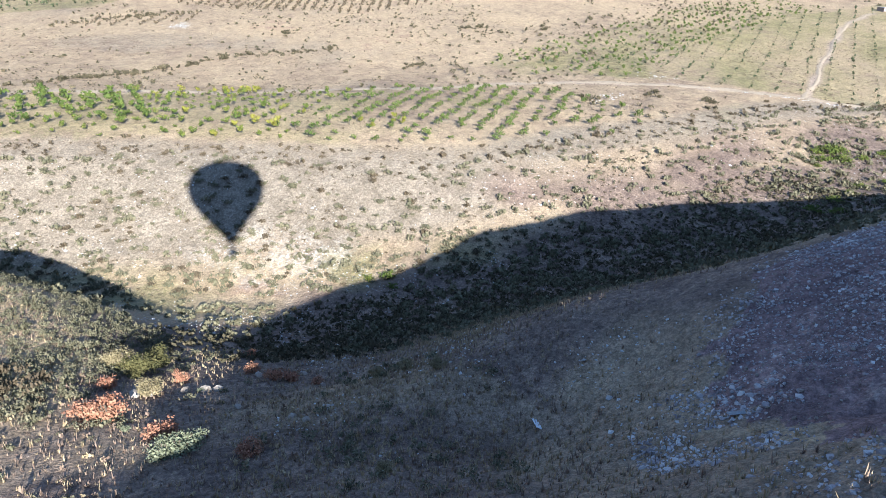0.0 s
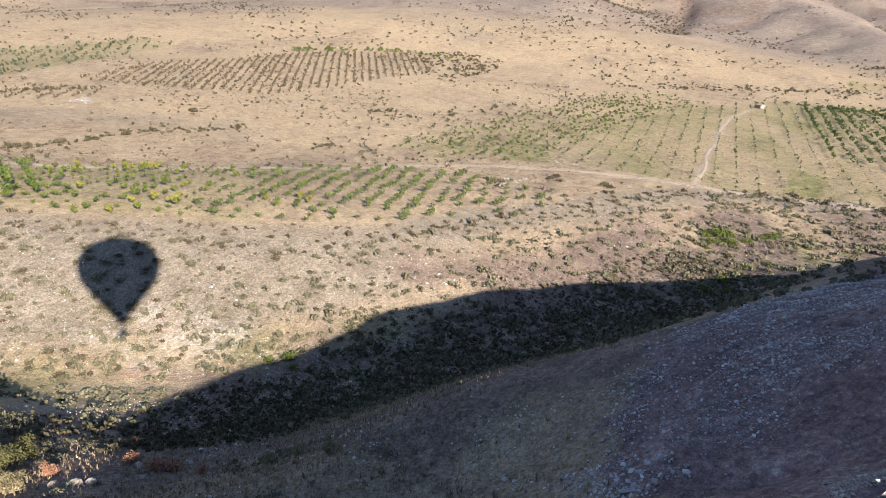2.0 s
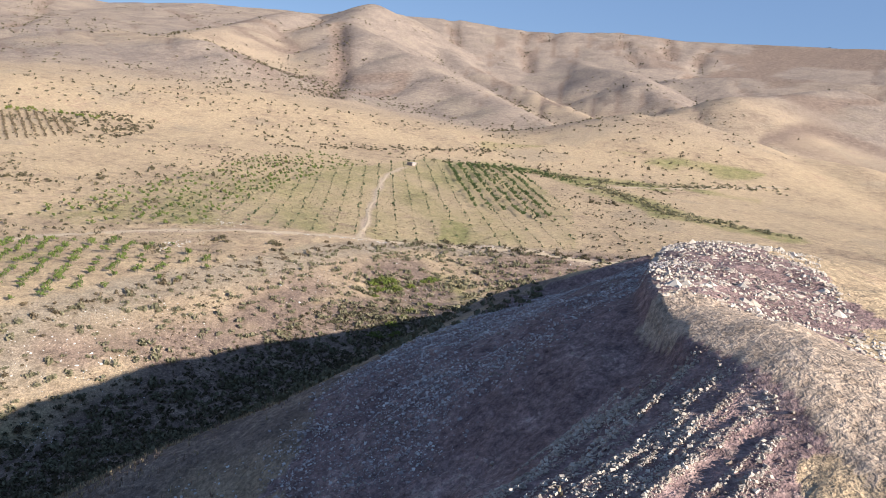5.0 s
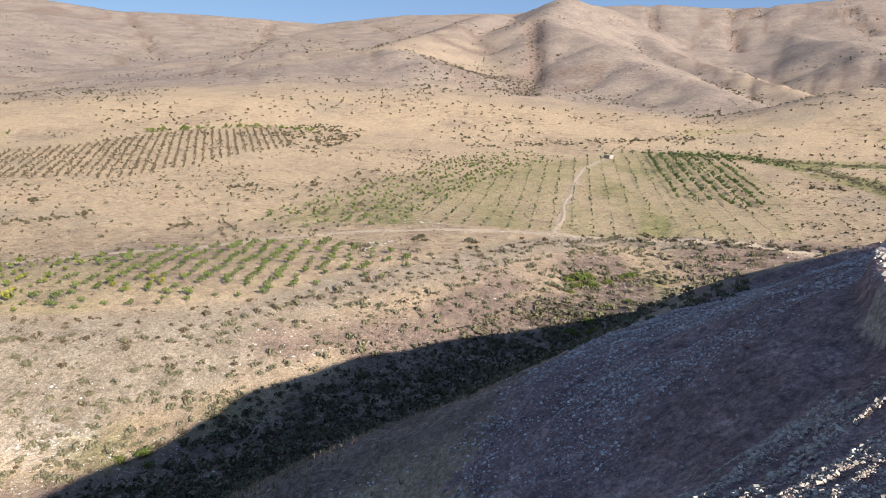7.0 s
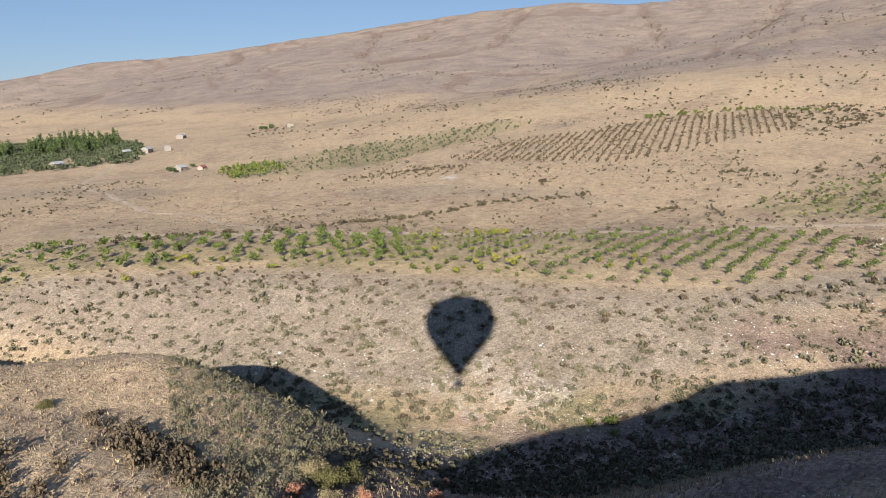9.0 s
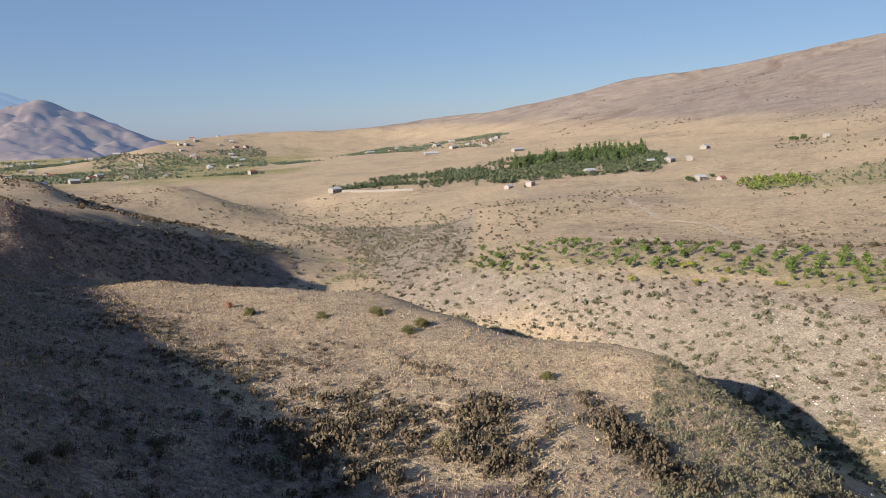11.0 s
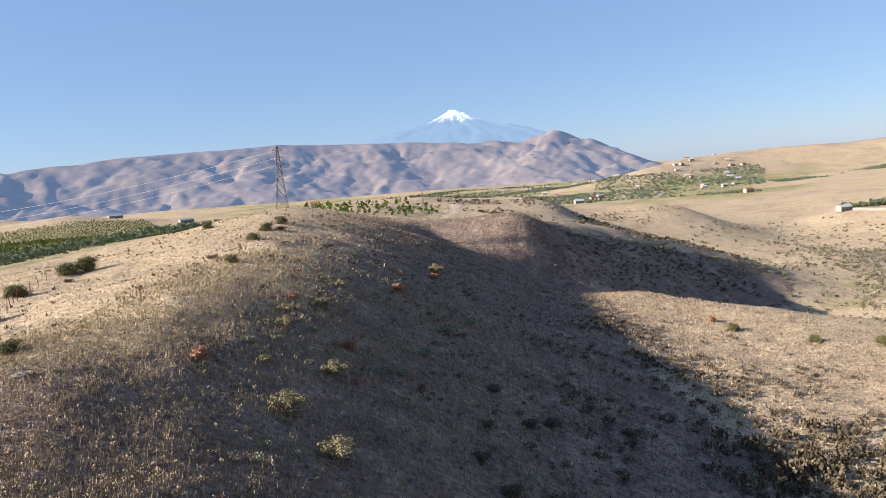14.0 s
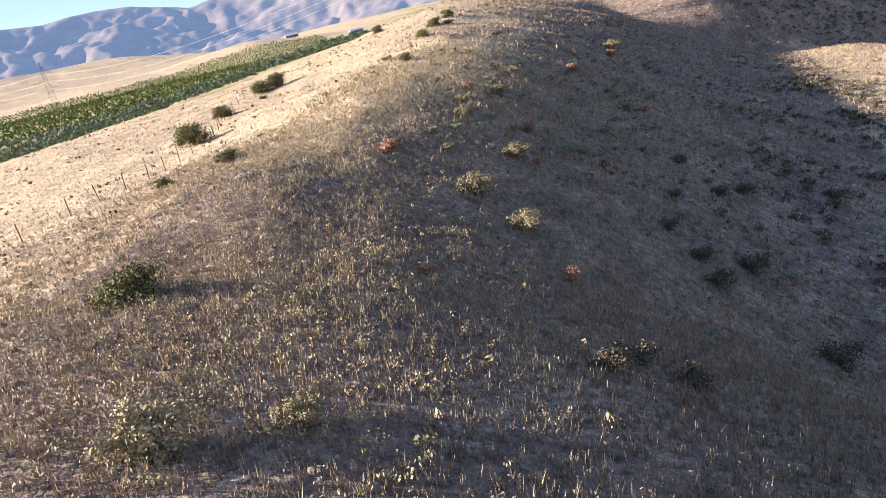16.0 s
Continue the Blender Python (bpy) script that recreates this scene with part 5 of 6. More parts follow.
block = rows_in(ROW_BLOCK, math.degrees(math.atan2(-41, 163)), 7.5, 4.2, 3, 0.7, 0.15)
strew("row_orchard", CROWN, block, nrng.uniform(0.8, 1.7, len(block)), LEAF_DARK, "dark green orchard rows beyond the tilled field", "trees")
young = rows_in(TILLED, math.degrees(math.atan2(-41, 163)), 9.0, 8.0, 4, 1.0, 0.45)
strew("saplings", CROWN_SMALL, young, nrng.uniform(0.5, 1.0, len(young)), LEAF_MIXED, "young saplings in faint rows on the field", "trees")
strip = rows_in(YOUNG_STRIP, -35, 6.5, 5.0, 5, 1.2, 0.3)
strew("young_orchard", CROWN, strip, nrng.uniform(0.5, 1.35, len(strip)), LEAF, "young green orchard on the plateau", "trees")
meadow = within([(290, 60), (300, 95), (420, 40), (520, -70), (470, -90), (330, 10)], 170, None, 6)
strew("meadow_trees", CROWN_SMALL, meadow, nrng.uniform(0.5, 1.2, len(meadow)), SCRUB_DARK, "scattered small trees on dry grass", "trees")
rows = rows_in(FAR_ROWS, 13, 5.2, 3.2, 7, 0.4, 0.08)
strew("far_rows", CROWN_SMALL, rows, nrng.uniform(0.6, 1.1, len(rows)), SCRUB_BROWN, "brownish orchard rows below the hills", "trees")
few = rows_in(SMALL_ROWS, 13, 6.5, 3.6, 33, 0.5, 0.15)
strew("small_rows", CROWN_SMALL, few, nrng.uniform(0.6, 1.1, len(few)), SCRUB_BROWN, "short brownish orchard rows on the dry plateau", "trees")
shaggy = within([(560, 120), (606, 100), (640, 60), (618, 20), (560, 30), (508, 50), (513, 72), (560, 78)], 260, by_clump(26, -0.6, 0.3, 155), 61)
strew("hill_thicket", BUSH, shaggy, nrng.uniform(0.6, 1.7, len(shaggy)), SCRUB_DARK, "dark rusty thicket at the foot of the hills", "bushes")
furrow = rows_in(TILLED, math.degrees(math.atan2(-41, 163)), 9.0, 1.5, 34, 0.35, 0.25)
strew("furrow_weeds", FORB, furrow, nrng.uniform(0.2, 0.5, len(furrow)), SCRUB, "weeds along the furrows of the fallow field", "weeds")
edge = np.array([(x + rnd.gauss(0, 3), y + rnd.gauss(0, 3)) for x, y, _ in along([(564, 182, 0), (590, 138, 0), (607, 100, 0), (600, 60, 0)], 2.0)])
strew("green_row", CROWN, edge, nrng.uniform(1.0, 2.0, len(edge)), LEAF_BRIGHT, "bright green tree row at the orchard's upper edge", "trees")
rows = rows_in(FAR_GROVE, 20, 8.0, 6.5, 8, 1.0, 0.35)
strew("far_grove", CROWN_SMALL, rows, nrng.uniform(0.8, 1.5, len(rows)), LEAF_MIXED, "green orchard trees below the hills", "trees")
lot = rows_in([(300, 350), (330, 395), (362, 430), (385, 408), (345, 350)], 20, 6.5, 5.0, 9, 1.0, 0.05)
strew("young_grove", CROWN_SMALL, lot, nrng.uniform(1.3, 2.2, len(lot)), LEAF_BRIGHT, "dense bright green grove by a farmhouse", "trees")
west_rows = rows_in(WEST_FIELD, 35, 8.5, 5.5, 10, 0.9, 0.06)
west_near = np.hypot(west_rows[:, 0], west_rows[:, 1]) < 420
strew("west_orchard", CROWN_SMALL, west_rows[~west_near], nrng.uniform(1.2, 2.0, (~west_near).sum()), LEAF_BRIGHT, "dense green orchard on the plain behind the ridge", "trees")
strew("west_hedge", CROWN, west_rows[west_near], nrng.uniform(1.3, 2.1, west_near.sum()), LEAF_GREY, "grey-green young plantation behind the ridge", "trees")
ridge_rows = rows_in([(-128, 305), (-120, 330), (-135, 372), (-160, 380), (-200, 372), (-250, 420), (-290, 400), (-230, 320), (-160, 300)], 70, 7, 5.5, 11, 1.0, 0.2)
strew("ridge_orchard", CROWN_SMALL, ridge_rows, nrng.uniform(1.0, 1.9, len(ridge_rows)), LEAF, "small green orchard on the far knoll", "trees")

# ---- hedges, clumps and scattered bushes of the plateau and the hills ----
for line, n, size in (([(150, 235), (218, 198), (251, 182), (292, 164), (313, 137)], 170, (0.6, 1.5)), ([(319, 280), (359, 248), (373, 225)], 70, (0.6, 1.2)), ([(300, -95), (292, -104), (283, -120), (262, -155), (250, -185)], 70, (0.6, 1.3))):
    p = list(along([(a, b, 0) for a, b in line], 0.5))
    at = np.array([rnd.choice(p)[:2] for _ in range(n)]) + nrng.normal(size=(n, 2)) * 2.2
    strew("hedge", BUSH, at, nrng.uniform(*size, n), SCRUB_DARK, "ragged dark hedge of shrubs on dry grass", "hedge")
for line, n, material, label in (([(516, -256), (493, -282), (479, -316), (485, -355), (489, -403), (482, -471)], 260, SCRUB, "grey-green shrub belt along a field track"), ([(456, -270), (417, -273), (392, -273), (354, -270), (333, -286), (306, -298)], 260, SCRUB, "olive shrub belt in a dry hollow"),
                                   ([(534, -200), (530, -235), (516, -256), (470, -262)], 150, LEAF_DARK, "dark green hedge at the orchard's end"), ([(560, -60), (580, -110), (590, -160), (600, -210), (610, -270)], 150, SCRUB_DARK, "dark bushes at the foot of the hills")):
    p = list(along([(a, b, 0) for a, b in line], 0.5))
    at = np.array([rnd.choice(p)[:2] for _ in range(n)]) + nrng.normal(size=(n, 2)) * 6.0
    strew("shrub_belt", BUSH, at, nrng.uniform(0.6, 1.6, n), material, label, "bushes")
lumps = [(388, -235), (386, -246), (440, -322), (299, 87), (373, 77), (369, 66), (376, 72), (400, 42), (340, 160), (318, 130), (262, -30), (268, -12), (255, 10)]
strew("clump", BUSH, np.concatenate([nrng.normal(size=(9, 2)) * [3.0, 2.2] + c for c in lumps]), nrng.uniform(0.6, 1.4, 9 * len(lumps)), SCRUB_DARK, "clumps of dark bushes on the plateau", "bushes")
open_land = within(polar_area(5, 128, 230, 620), 3600, by_clump(45, -0.35, 0.6, 111), 12)
open_land = open_land[~inside(ORCHARD, open_land[:, 0], open_land[:, 1]) & ~inside(TILLED, open_land[:, 0], open_land[:, 1])]
tussocks = within(polar_area(8, 126, 175, 480), 10000, by_clump(30, -0.5, 0.5, 112), 71)
tussocks = tussocks[~inside(SCREE_SIDE, tussocks[:, 0], tussocks[:, 1])]
strew("plateau_tussocks", FORB, tussocks, nrng.uniform(0.18, 0.5, len(tussocks)), SCRUB_BROWN, "brown tussocks over the dry plateau", "herbs")
strew("plateau_bushes", BUSH_SMALL, open_land, nrng.uniform(0.25, 1.1, len(open_land)), SCRUB_DARK, "scattered small bushes on the dry plateau", "bushes")
foot = within(polar_area(42, 135, 600, 1300), 2700, by_clump(90, -0.2, 0.6, 113), 13)
strew("foothill_bushes", BUSH_SMALL, foot, nrng.uniform(0.5, 1.7, len(foot)), SCRUB_DARK, "dark bushes dotted over the foothills", "bushes")
high = within(polar_area(25, 138, 1300, 2600), 1500, by_clump(130, 0.0, 0.6, 115), 14)
strew("mountain_bushes", BUSH_SMALL, high, nrng.uniform(1.0, 2.6, len(high)), SCRUB_DARK, "dark bushes in the mountain gullies", "bushes")
gully = np.concatenate([within(polar_area(84, 132, r0, r1), n, lambda x, y: smooth(2.0, 9.0, hollow(x, y)), k) for k, (r0, r1, n) in enumerate(((820, 1300, 420), (1300, 2400, 620)), 65)]
                       + [within(polar_area(91, 100, 820, 1150), 260, by_clump(60, -0.7, 0.3, 156), 67)]
                       + [within(polar_area(40, 130, 900, 2600), 1300, lambda x, y: clefts(x, y, 26), 69)])
strew("gully_bushes", BUSH_SMALL, gully, nrng.uniform(0.9, 2.4, len(gully)), SCRUB_DARK, "dark shrubs along the mountain gullies", "bushes")

# ---- village trees ----
belt = [(105, 760), (125, 728), (190, 680), (240, 618), (315, 576), (373, 548), (421, 604), (515, 750), (560, 890), (490, 960), (400, 990), (300, 900), (228, 870), (150, 920)]
at = within(belt, 2600, by_clump(55, -0.55, 0.3, 118), 15)
strew("village_trees", TREE, at, nrng.uniform(0.8, 2.1, len(at)), LEAF_MIXED, "dark leafy trees of the village belt", "trees")
at = within([(300, 760), (420, 690), (520, 790), (510, 880), (400, 850)], 130, None, 16)
strew("poplars", POPLAR, at, nrng.uniform(2.4, 4.2, len(at)), LEAF_DARK, "tall narrow poplars in the village belt", "trees")
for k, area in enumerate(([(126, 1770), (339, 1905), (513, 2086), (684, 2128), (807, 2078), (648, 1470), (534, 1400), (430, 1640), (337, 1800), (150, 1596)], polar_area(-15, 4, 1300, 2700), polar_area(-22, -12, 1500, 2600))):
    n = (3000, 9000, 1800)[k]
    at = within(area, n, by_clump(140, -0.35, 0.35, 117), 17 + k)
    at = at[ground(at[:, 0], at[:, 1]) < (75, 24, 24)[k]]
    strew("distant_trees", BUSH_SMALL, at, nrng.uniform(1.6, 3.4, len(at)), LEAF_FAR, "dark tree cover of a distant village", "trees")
single_tree = tagged(new("farm_tree"), "rounded dark green tree beside a farmhouse", "tree", "farm trees")
bm = bmesh.new()
strut(bm, (0, 0, -0.3), (0, 0, 2.2), 0.4, 8)
part("trunk", bm, BARK, single_tree)
v, f = leaves(420, 2.6, 2.0, 0.38, 71, base=0.8, lobes=8)
part_mesh("crown", sheet_mesh("crown", v, f, LEAF_DARK, soft=False), single_tree)
set_out(single_tree, [(346, 470), (343, 462), (368, 472), (640, 668), (632, 676), (625, 664), (247, 552)], [1.2, 0.9, 0.9, 1.8, 1.6, 1.5, 0.6], "farm trees")

# ---- bushes of the near hill ----
KINDS = {
    "red": whole_bush("red_bush", "small bush with red autumn leaves on dry grass", "bush", LEAF_RED, 1.5, 1.3, 1300, 0.07, 81),
    "ochre": whole_bush("yellowing_bush", "rounded bush with yellowing leaves on dry grass", "bush", LEAF_OCHRE, 2.0, 1.9, 4800, 0.066, 82),
    "silver": whole_bush("silvery_bush", "pale silvery-green bush on the shaded hillside", "bush", LEAF_SILVER, 1.5, 1.1, 1100, 0.075, 83),
    "green": whole_bush("dog_rose_bush", "dark green bush on the dry ridge", "bush", LEAF_OLIVE, 2.4, 2.1, 4800, 0.07, 84),
    "dark": whole_bush("thorn_bush", "dark twiggy brown thorn bush", "bush", SCRUB_BROWN, 2.4, 1.5, 1500, 0.085, 85),
}
SET = {
    "red": [(72.4, 47.9, 0.95), (70.1, 43.7, 0.95), (70.6, 41.7, 1.0), (65.6, 54, 0.85), (58.7, 59.1, 0.9), (50, 55, 1.4), (50.5, 52.6, 1.4), (47.6, 44.8, 1.35), (43.9, 33.3, 0.95), (69.2, 37.2, 0.6), (-20.1, 22.5, 0.4), (-14.9, 29, 0.46),
            (-27.7, 51.9, 0.46), (-32.7, 60.4, 0.6), (-44.4, 69.3, 0.55), (-36.5, 41.8, 0.7), (-49.5, 130.5, 0.9), (-51, 117, 0.6), (3, 168, 0.9), (-29.5, 88, 0.5), (-43.6, 98.4, 0.8), (84, 54, 0.8), (-33.5, 58.8, 0.4)],
    "ochre": [(-26.8, 39.1, 0.64), (-20.8, 35.2, 0.62), (-29.6, 51.4, 0.6), (-13.2, 0.8, 0.58), (-11.1, 3.9, 0.36), (58.9, 53.9, 0.8), (-52, 138, 0.8), (27, 79, 0.8), (-42, 72, 0.5), (-38, 57, 0.45), (61.5, 20.6, 0.5),
              (64.7, 24.8, 0.5), (65.5, 28.4, 0.5), (40, 20, 0.4), (-41, 62, 0.45), (-46, 84, 0.5), (66, 63, 1.0), (-34, 47, 0.35)],
    "silver": [(-27.3, 61.4, 0.75), (-28.1, 57.9, 0.6), (-31.7, 87.7, 1.2), (-32, 98.3, 1.0), (-36.4, 59.5, 0.7), (-36.2, 52.3, 0.6), (-37.1, 49.5, 0.6), (-17.1, 90.2, 0.75), (-14.3, 80, 0.65), (-28.7, 71.4, 0.9), (-36.3, 80.2, 0.75), (-23.4, 28, 0.3),
               (-2.4, 93.7, 0.8), (6.2, 77.7, 1.0), (44.2, 40.6, 1.7), (43.2, 41.8, 1.5), (45.6, 40.3, 1.4), (44.8, 42.2, 1.2), (62.6, 49.4, 0.6), (48, 49, 0.5), (-40, 128, 1.0), (-30, 78, 0.5), (-24, 106, 0.7), (-34, 120, 0.8), (-8, 62, 0.5), (-20, 84, 0.5)],
    "green": [(65.1, 59.8, 1.5), (70.7, 60.7, 1.2), (-28.3, 10.4, 1.0), (-83.5, 58.1, 1.45), (-105.8, 93.6, 1.2), (-104, 96, 1.3), (-99.4, 77.6, 1.1), (-49.4, 35.4, 0.65), (-61.6, 81.7, 0.7), (-75.7, 107.9, 0.8), (-85.5, 127.3, 0.9), (-118, 150, 1.0), (7, 159, 0.9), (34, 150, 1.1), (22, 151, 0.8),
              (37, 135, 0.9), (51, 100, 0.7), (40.6, 138.6, 1.0), (-53.4, 30.9, 0.5), (-90, 140, 0.9)],
    "dark": [(-7.8, 19.9, 0.75), (-5.2, 19, 0.65), (-8, 16.9, 0.6), (-10.4, 43.5, 0.9), (-9.4, 51.1, 1.0), (-12.4, 47.6, 0.8), (-16.1, 51.5, 0.7), (-20.8, 71.2, 0.8), (-15.3, 66.1, 0.8), (-6.1, 77.8, 1.0), (-2, 40, 1.1), (5, 46, 1.1), (2, 55, 1.0),
             (12, 52, 1.2), (0, 60, 1.2), (9, 38, 1.2), (-14, 70, 0.9), (-66, 118, 0.8), (-95, 66, 0.6), (-84, 130, 0.8), (-97, 150, 0.7), (-76, 96, 0.7), (-100, 88, 0.6), (-18, 60, 0.6)],
}
for kind, spots in SET.items():
    set_out(KINDS[kind], [s[:2] for s in spots], [s[2] * {"red": 1.7, "ochre": 1.7, "silver": 1.3, "green": 1.25}.get(kind, 1.1) for s in spots], kind + " bushes of the near hill")
thicket = np.concatenate([nrng.normal(size=(60, 2)) * s + c for c, s in (((35, 85), (2.6, 6.0)), ((32, 74), (2.4, 4.5)), ((54, 80), (2.4, 5.0)), ((52, 71), (2.4, 4.0)), ((12, 80), (4, 6)), ((18, 92), (5, 8)))])
strew("thicket", BUSH_FINE, thicket, nrng.uniform(0.5, 1.35, len(thicket)), SCRUB_BROWN, "dense dark thorn thicket in the spur's gullies", "bushes", stretch=(1.0, 1.9))
nose_herbs = within([(44, 58), (62, 60), (84, 66), (92, 80), (84, 100), (74, 104), (62, 88), (52, 72)], 1300, None, 70)
nose = within([(44, 58), (62, 60), (84, 66), (92, 80), (84, 100), (74, 104), (62, 88), (52, 72)], 900, None, 20)
strew("spur_scrub", BUSH_FINE, nose[::2], nrng.uniform(0.25, 0.95, len(nose[::2])), SCRUB, "rough brown scrub on the spur's steep nose", "bushes", stretch=(0.9, 1.5))
strew("spur_herbs", HERB, nose_herbs, nrng.uniform(0.25, 0.7, len(nose_herbs)), SCRUB, "grey-olive herbs on the spur's steep nose", "herbs", stretch=(0.9, 1.6))
at = within([(-10, 60), (30, 70), (40, 110), (10, 150), (-30, 190), (-25, 120)], 480, by_clump(12, -0.3, 0.5, 121), 21)
strew("bench_scrub", BUSH_FINE, at, nrng.uniform(0.2, 0.85, len(at)), SCRUB_BROWN, "low brown scrub on the sunlit spur", "bushes")
at = within([(-110, 200), (-60, 85), (-40, 55), (-10, 60), (-25, 185), (-70, 225)], 520, by_clump(10, -0.3, 0.5, 123), 22)
strew("ridge_scrub", BUSH_FINE, at, nrng.uniform(0.2, 0.65, len(at)), SCRUB_BROWN, "low scrub tussocks on the shaded ridge", "bushes")
at = within([(-60, 150), (-46, 70), (-36, 40), (-14, 22), (4, 30), (8, 66), (-12, 100), (-36, 190)], 330, by_clump(14, -0.6, 0.4, 124), 28)
strew("pale_scrub", BUSH_FINE, at, nrng.uniform(0.2, 0.5, len(at)), LEAF_SILVER, "small pale silvery shrubs over the shaded hillside", "bushes", stretch=(1.0, 1.9))
at = within([(-30, 170), (-6, 112), (10, 76), (34, 64), (22, 100), (-4, 160)], 190, by_clump(9, -0.3, 0.5, 126), 29)
strew("edge_scrub", BUSH_FINE, at, nrng.uniform(0.35, 0.95, len(at)), SCRUB_BROWN, "brown bushes casting long shadows on the spur", "bushes", stretch=(1.0, 1.7))
at = within([(30, 5), (60, 12), (100, 55), (70, 66), (45, 60), (20, 40)], 200, by_clump(10, -0.2, 0.5, 125), 23)
strew("foot_scrub", BUSH_FINE, at, nrng.uniform(0.3, 0.8, len(at)), SCRUB, "shrubs at the foot of the shaded slope", "bushes")
at = within(FLANK_BRUSH, 1250, lambda x, y: (x > 85) * by_clump(12, -0.5, 0.3, 128)(x, y), 27)
strew("ravine_scrub", BUSH, at, nrng.uniform(0.35, 1.1, len(at)), SCRUB, "dark scrub over the ravine's shaded side", "bushes")
far_knolls = within([(-200, 420), (-90, 340), (20, 310), (20, 420), (-20, 640), (-120, 560)], 1500, by_clump(25, -0.2, 0.6, 127), 24)
at = within(SPUR_SHADE_SIDE, 900, by_clump(14, -0.4, 0.3, 129), 26)
strew("spur_bushes", BUSH, at, nrng.uniform(0.3, 0.9, len(at)), SCRUB, "dark scrub on the shaded side of the second spur", "bushes")
strew("knoll_scrub", BUSH_SMALL, far_knolls, nrng.uniform(0.4, 1.3, len(far_knolls)), SCRUB_BROWN, "scattered scrub on the far knolls", "bushes")
at = np.array([(x + rnd.gauss(0, 2), y + rnd.gauss(0, 2)) for x, y, _ in along([(104, -22, 0), (130, -42, 0), (160, -80, 0), (180, -118, 0)], 2.2)])
strew("flank_scrub", BUSH_FINE, at, nrng.uniform(0.3, 1.0, len(at)), SCRUB, "dark scrub along the shaded flank's edge", "bushes")

# ---- dry grass ----
def grass(name, area, n, material, label, lo, hi, seed, templates=GRASS, keep=None, stretch=(0.7, 1.3)):
    at = within(area, n, keep, seed)
    at = at + np.random.default_rng(seed).normal(size=at.shape) * min(6.0, 0.09 * np.ptp(at, axis=0).max())
    at = at[~inside(SPOIL, at[:, 0], at[:, 1])]
    strew(name, templates, at, nrng.uniform(lo, hi, len(at)), material, label, "grass", stretch=stretch)


FORE = [(-62, 20), (-46, -6), (-14, -12), (14, -8), (22, 8), (10, 40), (-14, 56), (-38, 56), (-56, 44)]
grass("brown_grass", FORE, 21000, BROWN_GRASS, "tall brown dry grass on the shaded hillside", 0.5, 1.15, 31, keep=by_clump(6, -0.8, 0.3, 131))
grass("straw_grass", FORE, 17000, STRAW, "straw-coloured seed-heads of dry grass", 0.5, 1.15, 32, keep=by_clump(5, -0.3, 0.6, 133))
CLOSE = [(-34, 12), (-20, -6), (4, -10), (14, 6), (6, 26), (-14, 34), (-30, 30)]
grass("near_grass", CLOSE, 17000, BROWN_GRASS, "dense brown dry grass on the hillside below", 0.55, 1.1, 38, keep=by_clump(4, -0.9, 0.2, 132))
grass("near_straw", CLOSE, 8000, STRAW, "pale seed-heads in the dense dry grass", 0.6, 1.2, 39, keep=by_clump(5, -0.4, 0.5, 134))
MIDDLE = [(-100, 300), (-122, 250), (-110, 200), (-78, 110), (-60, 60), (-38, 50), (-12, 52), (14, 30), (46, 20), (84, 58), (70, 100), (40, 150), (-10, 215), (-40, 290)]
grass("hillside_grass", MIDDLE, 20000, BROWN_GRASS, "brown dry grass tussocks of the hillside", 0.7, 1.5, 33, GRASS_FAR, by_clump(9, -0.8, 0.3, 135))
grass("hillside_straw", MIDDLE, 20000, STRAW, "pale dry grass tussocks of the hillside", 0.6, 1.3, 34, GRASS_FAR, by_clump(8, -0.3, 0.6, 137))
grass("slope_straw", [(-52, 96), (-42, 30), (-24, 14), (-4, 14), (-2, 40), (-12, 60), (-28, 110)], 15000, STRAW, "tall straw tufts catching the low sun", 0.8, 1.5, 37, GRASS, by_clump(5, -0.5, 0.4, 138))
FLANK_WEST = [(-44, 14), (-60, 0), (-150, 40), (-170, 100), (-140, 190), (-120, 205), (-88, 140), (-64, 84), (-48, 44)]
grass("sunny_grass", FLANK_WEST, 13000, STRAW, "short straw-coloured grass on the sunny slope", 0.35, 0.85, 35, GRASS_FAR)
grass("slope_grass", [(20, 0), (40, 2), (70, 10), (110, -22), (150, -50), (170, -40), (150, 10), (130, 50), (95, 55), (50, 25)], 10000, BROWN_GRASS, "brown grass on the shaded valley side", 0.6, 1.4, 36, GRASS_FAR)

